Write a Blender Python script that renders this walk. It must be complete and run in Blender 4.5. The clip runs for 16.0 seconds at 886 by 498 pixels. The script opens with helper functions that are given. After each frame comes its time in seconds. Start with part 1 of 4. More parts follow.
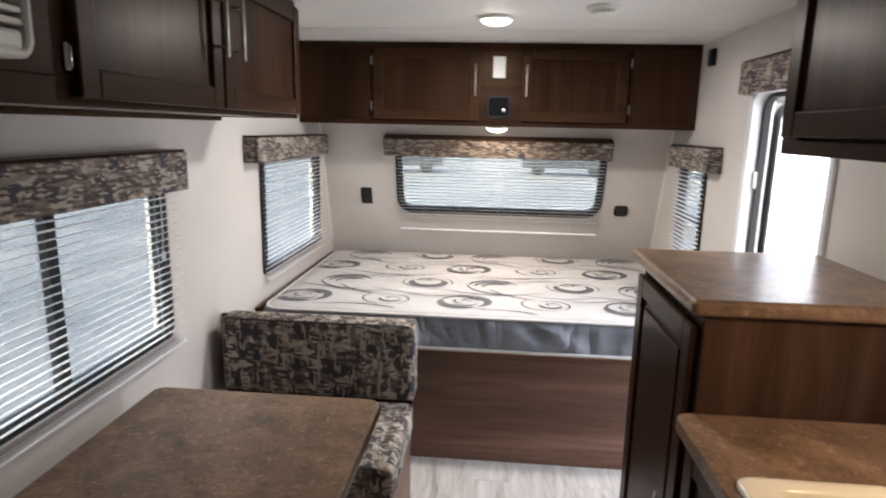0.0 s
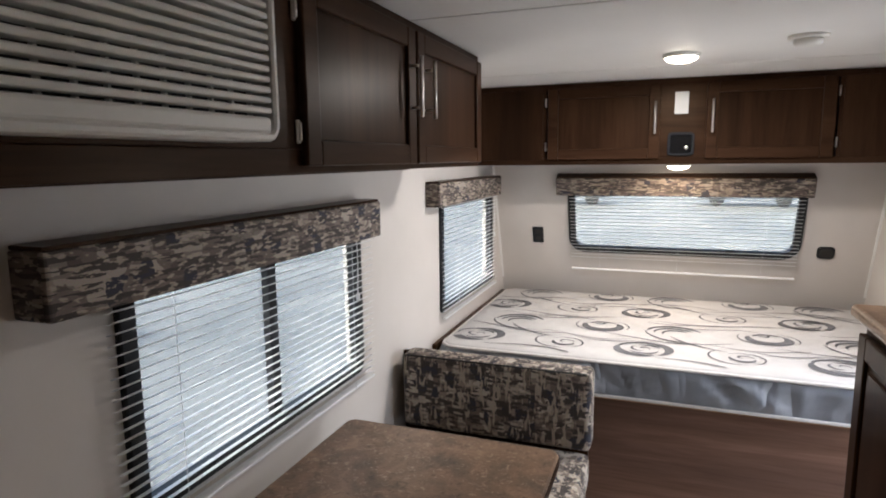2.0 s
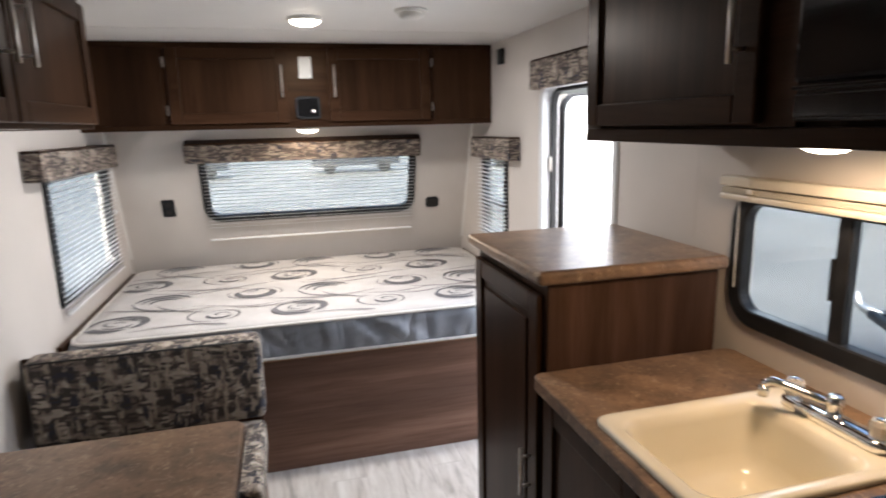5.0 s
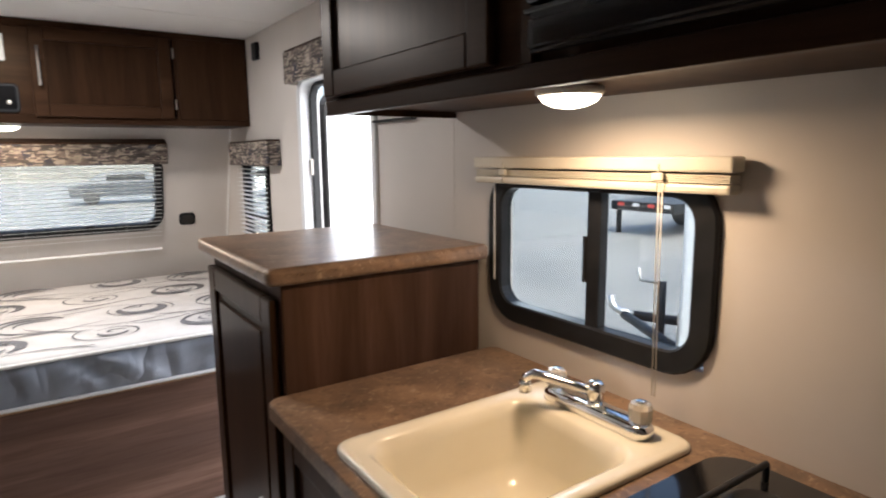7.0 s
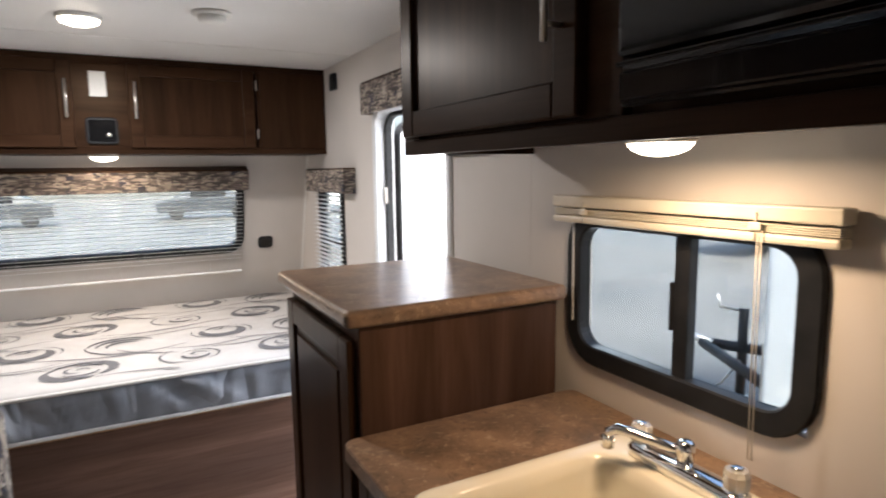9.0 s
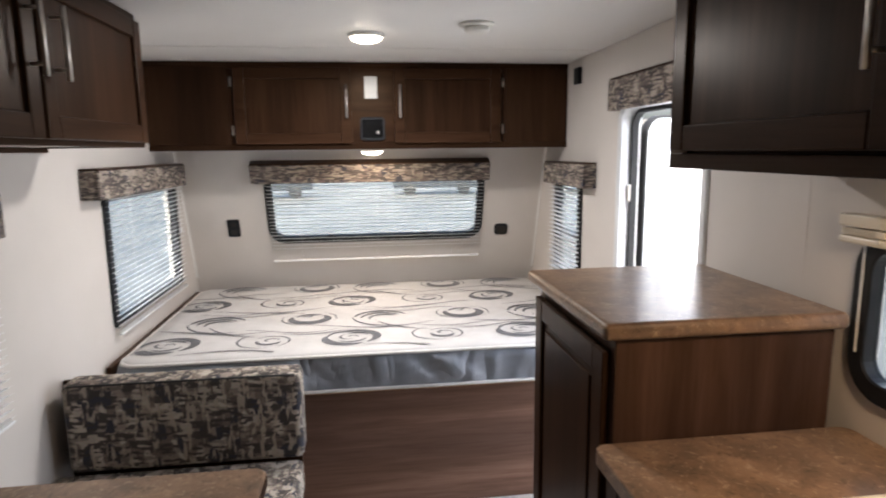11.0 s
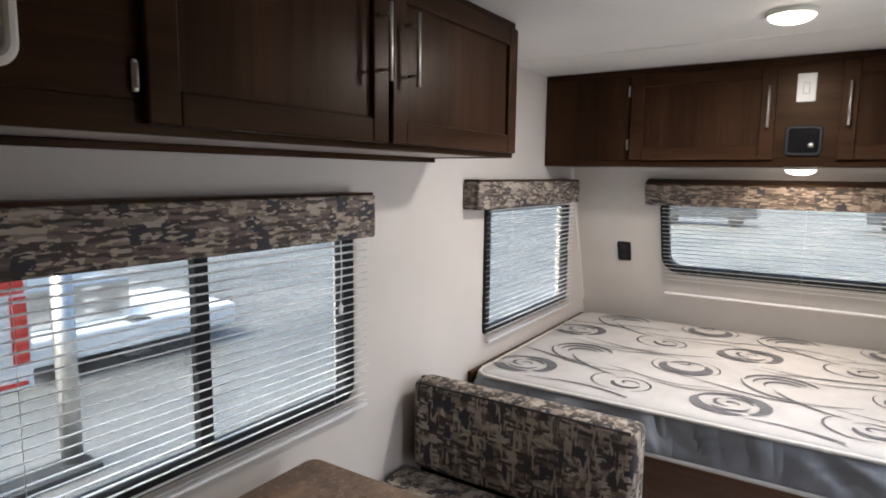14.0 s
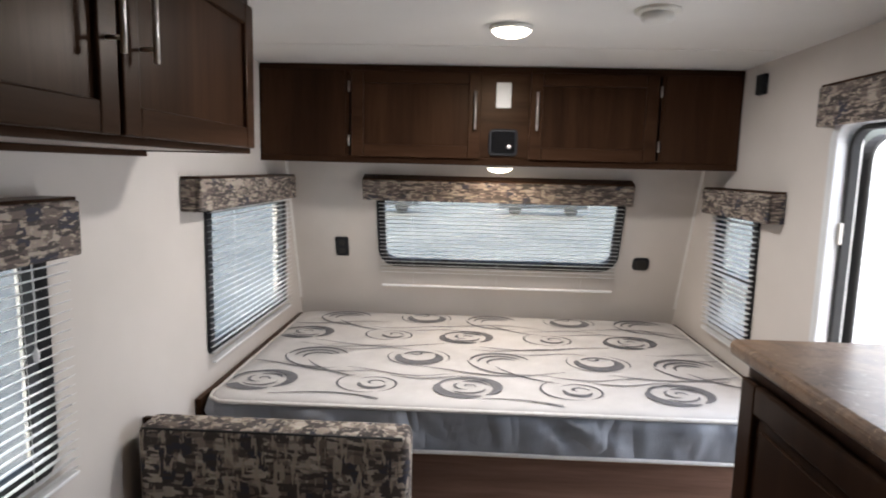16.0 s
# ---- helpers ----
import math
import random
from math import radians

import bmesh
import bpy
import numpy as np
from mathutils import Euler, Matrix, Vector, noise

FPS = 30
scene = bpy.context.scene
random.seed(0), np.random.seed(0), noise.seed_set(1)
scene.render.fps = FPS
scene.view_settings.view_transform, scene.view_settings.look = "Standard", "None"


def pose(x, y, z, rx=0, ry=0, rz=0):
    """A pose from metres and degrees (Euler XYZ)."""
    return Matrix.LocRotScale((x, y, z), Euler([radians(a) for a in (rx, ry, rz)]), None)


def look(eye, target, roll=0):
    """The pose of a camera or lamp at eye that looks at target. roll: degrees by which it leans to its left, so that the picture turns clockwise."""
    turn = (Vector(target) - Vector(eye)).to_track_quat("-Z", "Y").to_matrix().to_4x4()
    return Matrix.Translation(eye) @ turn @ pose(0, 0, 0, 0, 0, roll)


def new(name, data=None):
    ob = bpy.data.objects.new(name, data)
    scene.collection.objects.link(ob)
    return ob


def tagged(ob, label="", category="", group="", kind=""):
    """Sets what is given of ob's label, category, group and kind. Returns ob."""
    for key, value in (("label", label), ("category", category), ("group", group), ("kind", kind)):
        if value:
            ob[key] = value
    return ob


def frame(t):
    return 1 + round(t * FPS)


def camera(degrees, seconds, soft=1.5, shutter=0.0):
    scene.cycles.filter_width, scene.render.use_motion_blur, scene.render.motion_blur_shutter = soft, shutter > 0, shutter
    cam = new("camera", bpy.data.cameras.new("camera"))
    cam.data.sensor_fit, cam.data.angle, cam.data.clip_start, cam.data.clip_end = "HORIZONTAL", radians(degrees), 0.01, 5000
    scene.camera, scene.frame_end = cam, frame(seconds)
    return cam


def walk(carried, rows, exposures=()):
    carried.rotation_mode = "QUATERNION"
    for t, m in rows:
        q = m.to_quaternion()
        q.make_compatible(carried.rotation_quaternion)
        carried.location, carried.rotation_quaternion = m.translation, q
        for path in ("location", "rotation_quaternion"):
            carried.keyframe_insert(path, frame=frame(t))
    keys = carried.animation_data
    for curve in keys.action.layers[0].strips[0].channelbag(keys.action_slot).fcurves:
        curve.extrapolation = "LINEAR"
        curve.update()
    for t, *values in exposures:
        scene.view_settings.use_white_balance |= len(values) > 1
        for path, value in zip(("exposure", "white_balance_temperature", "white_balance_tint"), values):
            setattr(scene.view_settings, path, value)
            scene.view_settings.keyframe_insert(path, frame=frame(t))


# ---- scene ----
cam = camera(73.0, 16.0, soft=1.9, shutter=0.5)
PATH = [
    (0, look((-0.002, 0.067, 1.532), (-0.165, 2.021, 1.137), 1.24)),
    (0.5, look((0.002, 0.069, 1.546), (-0.329, 2.013, 1.212), 1.62)),
    (1, look((-0.003, 0.063, 1.565), (-0.468, 1.988, 1.289), 1.89)),
    (1.5, look((-0.010, 0.025, 1.593), (-0.611, 1.909, 1.291), 0.30)),
    (2, look((-0.054, 0.046, 1.582), (-0.745, 1.899, 1.288), -0.61)),
    (2.5, look((-0.030, 0.072, 1.577), (-0.560, 1.973, 1.254), 0.40)),
    (3, look((-0.046, 0.098, 1.569), (-0.409, 2.032, 1.211), 0.47)),
    (3.5, look((-0.066, 0.102, 1.556), (-0.280, 2.053, 1.172), -0.05)),
    (4, look((-0.097, 0.099, 1.538), (-0.138, 2.061, 1.154), -0.54)),
    (4.5, look((-0.128, 0.067, 1.548), (0.067, 2.013, 1.131), -1.29)),
    (4.7, look((-0.156, 0.027, 1.549), (0.165, 1.957, 1.134), -1.50)),
    (6.8, look((0.026, 0.204, 1.401), (1.117, 1.850, 1.083), 0.10)),
    (7, look((0.077, 0.213, 1.401), (1.189, 1.846, 1.086), -0.60)),
    (7.5, look((0.115, 0.210, 1.400), (1.308, 1.790, 1.114), -0.98)),
    (8, look((0.116, 0.217, 1.417), (1.307, 1.803, 1.163), -2.13)),
    (8.5, look((0.089, 0.243, 1.433), (1.165, 1.913, 1.196), -1.91)),
    (9, look((0.071, 0.248, 1.455), (0.998, 2.001, 1.194), -0.80)),
    (9.2, look((0.063, 0.236, 1.460), (0.915, 2.026, 1.194), -1.37)),
    (11.3, look((-0.050, 0.225, 1.539), (0.084, 2.194, 1.217), -0.28)),
    (11.5, look((-0.053, 0.290, 1.518), (-0.005, 2.265, 1.206), -0.10)),
    (12, look((-0.012, 0.345, 1.499), (-0.217, 2.314, 1.213), 0.71)),
    (12.5, look((0.041, 0.401, 1.499), (-0.408, 2.324, 1.185), 1.53)),
    (13, look((0.101, 0.480, 1.512), (-0.536, 2.353, 1.220), 1.81)),
    (13.5, look((0.124, 0.562, 1.513), (-0.755, 2.333, 1.212), 1.65)),
    (14, look((0.120, 0.591, 1.502), (-0.959, 2.256, 1.255), 0.68)),
    (14.5, look((0.032, 0.615, 1.502), (-0.860, 2.377, 1.185), 2.66)),
    (15, look((-0.065, 0.649, 1.519), (-0.583, 2.562, 1.249), 1.35)),
    (15.5, look((-0.122, 0.683, 1.519), (-0.377, 2.650, 1.263), 1.15)),
    (16, look((-0.138, 0.661, 1.527), (-0.220, 2.641, 1.263), 1.38)),
]
walk(cam, PATH, [(0.0, 2.60, 6200, 11), (9.0, 2.60, 6200, 11), (13.0, 2.47, 6200, 11), (16.0, 2.34, 6200, 11)])

# ---- light ----
world = bpy.data.worlds.new("world")
scene.world = world
world.use_nodes = True
wn = world.node_tree.nodes
sky = wn.new("ShaderNodeTexSky")
sky.sky_type = 'NISHITA'
sky.sun_disc = False
sky.sun_elevation, sky.sun_rotation = radians(50), radians(200)
sky.air_density, sky.dust_density = 1.0, 8.0
wn["Background"].inputs["Strength"].default_value = 0.15
world.node_tree.links.new(sky.outputs[0], wn["Background"].inputs["Color"])
sun_data = bpy.data.lights.new("sun", "SUN")
sun_data.energy, sun_data.angle, sun_data.color = 1.5, radians(25), (1.0, 0.97, 0.93)
sun = new("sun", sun_data)
sun.matrix_world = look((0, 0, 20), (0.5 * math.sin(radians(20)), 12 * math.cos(radians(20)), 4))
LAMP_WARM = (1.0, 0.93, 0.86)
KITCHEN_WARM = (1.0, 0.68, 0.40)


def bulb(x, y, z, power, radius, color=LAMP_WARM):
    d = bpy.data.lights.new("lamp_light", "AREA")
    d.shape, d.size, d.energy, d.color = 'DISK', radius * 2, power, color
    new("lamp_light", d).matrix_world = pose(x, y, z)


bulb(-0.02, 2.64, 1.944, 3.3, 0.07)
bulb(0.0, 3.48, 1.512, 0.9, 0.05, (1.0, 0.78, 0.56))
bulb(0.80, 0.93, 1.468, 0.62, 0.055, KITCHEN_WARM)


# daylight at the open entry door
day = bpy.data.lights.new("door_daylight", "AREA")
day.shape, day.size, day.size_y, day.energy, day.color = 'RECTANGLE', 1.0, 1.9, 7.5, (0.95, 0.98, 1.0)
new("door_daylight", day).matrix_world = look((1.95, 2.37, 1.05), (0.6, 2.32, 0.2))

# ---- materials ----
def material(name, rough=0.5, metal=0.0, coat=0.0):
    m = bpy.data.materials.new(name)
    m.use_nodes = True
    b = m.node_tree.nodes["Principled BSDF"]
    b.inputs["Roughness"].default_value = rough
    b.inputs["Metallic"].default_value = metal
    b.inputs["Coat Weight"].default_value = coat
    return m, m.node_tree.nodes, m.node_tree.links, b


def node(ns, kind, **values):
    n = ns.new(kind)
    for k, v in values.items():
        n.inputs[k.replace("_", " ")].default_value = v
    return n


def coords(ns, ls, scale=(1, 1, 1), turn=(0, 0, 0)):
    tc = ns.new("ShaderNodeTexCoord")
    mp = node(ns, "ShaderNodeMapping", Scale=scale, Rotation=turn)
    ls.new(tc.outputs["Object"], mp.inputs["Vector"])
    return mp.outputs["Vector"]


def ramp(ns, ls, source, stops, constant=False):
    r = ns.new("ShaderNodeValToRGB")
    if constant:
        r.color_ramp.interpolation = 'CONSTANT'
    e = r.color_ramp.elements
    while len(e) < len(stops):
        e.new(0.5)
    for el, (p, c) in zip(e, stops):
        el.position, el.color = p, (*c, 1)
    ls.new(source, r.inputs[0])
    return r.outputs[0]


def bump(ns, ls, b, height, strength=0.2, distance=0.002):
    bn = node(ns, "ShaderNodeBump", Strength=strength, Distance=distance)
    ls.new(height, bn.inputs["Height"])
    ls.new(bn.outputs[0], b.inputs["Normal"])


def mix(ns, ls, fac, a, b, mode='MIX'):
    m = ns.new("ShaderNodeMix")
    m.data_type, m.blend_type = 'RGBA', mode
    for sock, v in ((m.inputs[0], fac), (m.inputs[6], a), (m.inputs[7], b)):
        if isinstance(v, (float, int)):
            sock.default_value = v
        elif isinstance(v, tuple):
            sock.default_value = (*v, 1)
        else:
            ls.new(v, sock)
    return m.outputs[2]


def mottled(name, a, b, scale=8, rough=0.5, metal=0.0, grain=300, strength=0.1, coat=0.0, stretch=(1, 1, 1)):
    """A plain surface with soft variation at two scales and a fine relief."""
    m, ns, ls, p = material(name, rough, metal, coat)
    v = coords(ns, ls, stretch)
    n1 = node(ns, "ShaderNodeTexNoise", Scale=scale, Detail=6.0)
    n2 = node(ns, "ShaderNodeTexNoise", Scale=grain, Detail=2.0)
    ls.new(v, n1.inputs["Vector"]), ls.new(v, n2.inputs["Vector"])
    ls.new(ramp(ns, ls, n1.outputs[0], [(0.3, a), (0.7, b)]), p.inputs["Base Color"])
    rr = node(ns, "ShaderNodeMapRange", To_Min=rough * 0.85, To_Max=min(1, rough * 1.15))
    ls.new(n1.outputs[0], rr.inputs[0]), ls.new(rr.outputs[0], p.inputs["Roughness"])
    bump(ns, ls, p, n2.outputs[0], strength, 0.001)
    return m


def wood(name, a, b, c, along, rough=0.33, coat=0.0):
    """Stained wood with grain along one axis."""
    m, ns, ls, p = material(name, rough, 0, coat)
    p.inputs["Specular IOR Level"].default_value = 0.07
    p.inputs["Specular Tint"].default_value = (1.0, 0.74, 0.50, 1)
    s = [15.0, 15.0, 15.0]
    s["xyz".index(along)] = 0.9
    v = coords(ns, ls, s)
    oi = ns.new("ShaderNodeObjectInfo")
    sh = ns.new("ShaderNodeVectorMath")
    ls.new(v, sh.inputs[0]), ls.new(oi.outputs["Random"], sh.inputs[1])
    n1 = node(ns, "ShaderNodeTexNoise", Scale=1.0, Detail=8.0, Roughness=0.65, Distortion=0.6)
    n2 = node(ns, "ShaderNodeTexNoise", Scale=7.0, Detail=3.0)
    n3 = node(ns, "ShaderNodeTexNoise", Scale=0.3, Detail=2.0)
    for n in (n1, n2, n3):
        ls.new(sh.outputs[0], n.inputs["Vector"])
    col = ramp(ns, ls, n1.outputs[0], [(0.28, a), (0.5, b), (0.75, c)])
    pores = ramp(ns, ls, n2.outputs[0], [(0.38, (0.55, 0.5, 0.48)), (0.5, (1, 1, 1))])
    blotch = ramp(ns, ls, n3.outputs[0], [(0.3, (0.6, 0.58, 0.58)), (0.7, (1.35, 1.28, 1.2))])
    col = mix(ns, ls, 1.0, mix(ns, ls, 0.22, col, pores, 'MULTIPLY'), blotch, 'MULTIPLY')
    ls.new(col, p.inputs["Base Color"])
    bump(ns, ls, p, n2.outputs[0], 0.03, 0.001)
    return m


DARK = ((0.021, 0.0108, 0.0065), (0.036, 0.0190, 0.0115), (0.054, 0.0290, 0.0178))
M_WOOD_Z = wood("dark_wood_upright", *DARK, "z")
M_WOOD_Y = wood("dark_wood_along", *DARK, "y")
M_WOOD_X = wood("dark_wood_across", *DARK, "x")
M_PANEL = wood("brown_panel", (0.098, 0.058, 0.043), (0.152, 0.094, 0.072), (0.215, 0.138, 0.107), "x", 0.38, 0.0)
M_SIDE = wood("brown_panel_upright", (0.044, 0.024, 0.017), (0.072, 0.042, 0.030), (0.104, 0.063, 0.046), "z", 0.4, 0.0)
M_EDGE = wood("pale_edge", (0.30, 0.18, 0.10), (0.42, 0.27, 0.16), (0.5, 0.34, 0.2), "x", 0.5, 0)
M_WALL = mottled("wall_vinyl", (0.56, 0.525, 0.492), (0.62, 0.58, 0.547), 3, 0.6, 0, 500, 0.12)
M_CEIL = mottled("ceiling_vinyl", (0.74, 0.73, 0.71), (0.80, 0.79, 0.77), 2, 0.55, 0, 350, 0.1)
M_BLACK = mottled("black_frame", (0.010, 0.011, 0.013), (0.018, 0.019, 0.022), 20, 0.4, 0, 400, 0.1)
M_BLACK.node_tree.nodes["Principled BSDF"].inputs["Specular IOR Level"].default_value = 0.2
M_GLOSS = mottled("black_gloss", (0.006, 0.006, 0.007), (0.010, 0.010, 0.011), 10, 0.12, 0, 200, 0.02, 0.3)
M_CHROME = mottled("chrome", (0.80, 0.80, 0.80), (0.86, 0.86, 0.86), 20, 0.08, 1, 100, 0.02)
M_NICKEL = mottled("brushed_nickel", (0.62, 0.59, 0.54), (0.70, 0.67, 0.62), 30, 0.3, 1, 500, 0.1)
M_PLASTIC = mottled("white_plastic", (0.70, 0.69, 0.65), (0.76, 0.75, 0.71), 12, 0.4, 0, 400, 0.08)
M_SLAT = mottled("white_slat", (0.72, 0.73, 0.74), (0.80, 0.81, 0.82), 20, 0.35, 0, 300, 0.03)
M_CREAM = mottled("cream_sink", (0.73, 0.68, 0.55), (0.78, 0.73, 0.60), 6, 0.22, 0, 200, 0.03, 0.3)
M_BLIND = mottled("ivory_blind", (0.62, 0.58, 0.49), (0.68, 0.64, 0.55), 14, 0.4, 0, 300, 0.04)
M_DARKGAP = mottled("dark_recess", (0.012, 0.011, 0.010), (0.02, 0.018, 0.016), 14, 0.7, 0, 300, 0.1)
M_PIPING = mottled("white_piping", (0.62, 0.60, 0.57), (0.74, 0.72, 0.69), 60, 0.7, 0, 500, 0.4)
M_ASPHALT = mottled("wet_asphalt", (0.105, 0.103, 0.097), (0.175, 0.170, 0.160), 0.6, 0.5, 0, 26, 0.8)
M_ALU = mottled("white_aluminium", (0.66, 0.68, 0.70), (0.74, 0.76, 0.78), 6, 0.35, 0.1, 200, 0.05)
M_RED = mottled("red_paint", (0.45, 0.03, 0.02), (0.55, 0.05, 0.04), 10, 0.4)
M_CARDARK = mottled("dark_car_paint", (0.03, 0.035, 0.045), (0.05, 0.055, 0.065), 4, 0.25, 0.2, 200, 0.02, 0.5)
M_RUBBER = mottled("rubber", (0.015, 0.015, 0.015), (0.025, 0.025, 0.025), 30, 0.8)


def glass_material(name, tint):
    m, ns, ls, p = material(name, 0.02)
    p.inputs["Base Color"].default_value = (0.95, 0.97, 0.97, 1)
    t, mx = ns.new("ShaderNodeBsdfTransparent"), node(ns, "ShaderNodeMixShader", Fac=0.05)
    g = node(ns, "ShaderNodeBsdfGlossy", Roughness=0.03)
    t.inputs[0].default_value = (*tint, 1)
    ls.new(t.outputs[0], mx.inputs[1]), ls.new(g.outputs[0], mx.inputs[2])
    ls.new(mx.outputs[0], ns["Material Output"].inputs[0])
    return m


def acrylic_material():
    m, ns, ls, p = material("clear_acrylic", 0.08)
    p.inputs["Transmission Weight"].default_value = 0.7
    p.inputs["Base Color"].default_value = (0.93, 0.91, 0.86, 1)
    return m


def lamp_material(name, strength):
    m, ns, ls, p = material(name, 0.4)
    p.inputs["Base Color"].default_value = (0.9, 0.88, 0.82, 1)
    p.inputs["Emission Color"].default_value = (1.0, 0.86, 0.66, 1)
    p.inputs["Emission Strength"].default_value = strength
    return m


def laminate_material():
    m, ns, ls, p = material("stone_laminate", 0.28, 0, 0.0)
    p.inputs["Specular IOR Level"].default_value = 0.35
    v = coords(ns, ls)
    n1 = node(ns, "ShaderNodeTexNoise", Scale=9.0, Detail=8.0, Roughness=0.65, Distortion=0.5)
    n2 = node(ns, "ShaderNodeTexNoise", Scale=45.0, Detail=6.0, Roughness=0.7, Distortion=1.2)
    n3 = node(ns, "ShaderNodeTexNoise", Scale=220.0, Detail=2.0)
    for n in (n1, n2, n3):
        ls.new(v, n.inputs["Vector"])
    base = ramp(ns, ls, n1.outputs[0], [(0.3, (0.115, 0.080, 0.058)), (0.5, (0.205, 0.132, 0.086)), (0.7, (0.32, 0.205, 0.130))])
    veins = ramp(ns, ls, n2.outputs[0], [(0.56, (0, 0, 0)), (0.66, (1, 1, 1))])
    col = mix(ns, ls, veins, base, (0.38, 0.28, 0.195))
    dark = ramp(ns, ls, n2.outputs[0], [(0.34, (0.5, 0.5, 0.52)), (0.44, (1, 1, 1))])
    ls.new(mix(ns, ls, 1.0, col, dark, 'MULTIPLY'), p.inputs["Base Color"])
    bump(ns, ls, p, n3.outputs[0], 0.06, 0.0006)
    return m


def fabric_material(name, blocks_at, dash_at, streak_at, tones):
    """Woven upholstery: small blocks of beige, brown and navy crossed by short dark dashes."""
    m, ns, ls, p = material(name, 0.85)
    v = coords(ns, ls, blocks_at)
    warp = node(ns, "ShaderNodeTexNoise", Scale=1.6, Detail=2.0)
    ls.new(v, warp.inputs["Vector"])
    wv = ns.new("ShaderNodeVectorMath")
    wv.operation = 'MULTIPLY_ADD'
    wv.inputs[1].default_value = (0.5, 0.5, 0.5)
    ls.new(warp.outputs["Color"], wv.inputs[0]), ls.new(v, wv.inputs[2])
    vo = node(ns, "ShaderNodeTexVoronoi", Scale=1.0, Randomness=0.75)
    vo.distance = 'CHEBYCHEV'
    ls.new(wv.outputs[0], vo.inputs["Vector"])
    sep = ns.new("ShaderNodeSeparateColor")
    ls.new(vo.outputs["Color"], sep.inputs[0])
    blocks = ramp(ns, ls, sep.outputs[0], tones, True)
    vd = node(ns, "ShaderNodeTexVoronoi", Scale=1.0, Randomness=0.8)
    vd.distance = 'CHEBYCHEV'
    small = ns.new("ShaderNodeVectorMath")
    small.operation = 'MULTIPLY_ADD'
    small.inputs[1].default_value = (0.6, 0.6, 0.6)
    ls.new(warp.outputs["Color"], small.inputs[0]), ls.new(coords(ns, ls, dash_at), small.inputs[2])
    ls.new(small.outputs[0], vd.inputs["Vector"])
    pick = ns.new("ShaderNodeSeparateColor")
    ls.new(vd.outputs["Color"], pick.inputs[0])
    dash = ramp(ns, ls, pick.outputs[1], [(0.0, (0.95, 0.95, 0.95)), (0.38, (0.5, 0.5, 0.5)), (0.56, (0.0, 0.0, 0.0))], True)
    n3 = node(ns, "ShaderNodeTexNoise", Scale=1.0, Detail=2.0)
    ls.new(coords(ns, ls, streak_at), n3.inputs["Vector"])
    light = ramp(ns, ls, n3.outputs[0], [(0.57, (0, 0, 0)), (0.61, (0.85, 0.85, 0.85))])
    col = mix(ns, ls, dash, blocks, (0.048, 0.040, 0.038))
    col = mix(ns, ls, light, col, (0.40, 0.345, 0.28))
    weave = node(ns, "ShaderNodeTexNoise", Scale=900.0, Detail=1.0)
    ls.new(coords(ns, ls), weave.inputs["Vector"])
    ls.new(mix(ns, ls, 0.35, col, weave.outputs["Color"], 'OVERLAY'), p.inputs["Base Color"])
    bump(ns, ls, p, weave.outputs[0], 0.5, 0.001)
    return m


def math_node(ns, ls, op, a, b=None, c=None):
    n = ns.new("ShaderNodeMath")
    n.operation = op
    for i, v in enumerate((a, b, c)):
        if v is None:
            continue
        if isinstance(v, (int, float)):
            n.inputs[i].default_value = v
        else:
            ls.new(v, n.inputs[i])
    return n.outputs[0]


def ticking_material():
    """White quilted mattress cover."""
    m, ns, ls, p = material("mattress_ticking", 0.75)
    v = coords(ns, ls)
    M = lambda *a: math_node(ns, ls, *a)  # noqa: E731
    n2 = node(ns, "ShaderNodeTexNoise", Scale=420.0, Detail=2.0)
    n3 = node(ns, "ShaderNodeTexNoise", Scale=9.0, Detail=3.0)
    ls.new(v, n2.inputs["Vector"]), ls.new(v, n3.inputs["Vector"])
    ground = ramp(ns, ls, n3.outputs[0], [(0.3, (0.50, 0.487, 0.478)), (0.7, (0.57, 0.556, 0.547))])
    ls.new(ground, p.inputs["Base Color"])
    h = M('ADD', M('MULTIPLY', n3.outputs[0], 6.0), n2.outputs[0])
    bump(ns, ls, p, h, 0.25, 0.003)
    return m


def plank_material():
    m, ns, ls, p = material("whitewashed_plank", 0.45)
    v = coords(ns, ls, (14, 2.0, 14))
    oi = ns.new("ShaderNodeObjectInfo")
    sh = node(ns, "ShaderNodeVectorMath")
    sc = math_node(ns, ls, 'MULTIPLY', oi.outputs["Random"], 40.0)
    ls.new(v, sh.inputs[0]), ls.new(sc, sh.inputs[1])
    n1 = node(ns, "ShaderNodeTexNoise", Scale=1.5, Detail=8.0, Roughness=0.7, Distortion=0.8)
    ls.new(sh.outputs[0], n1.inputs["Vector"])
    col = ramp(ns, ls, n1.outputs[0], [(0.3, (0.30, 0.27, 0.24)), (0.46, (0.52, 0.48, 0.44)), (0.7, (0.68, 0.65, 0.61))])
    ls.new(col, p.inputs["Base Color"])
    bump(ns, ls, p, n1.outputs[0], 0.15, 0.001)
    return m


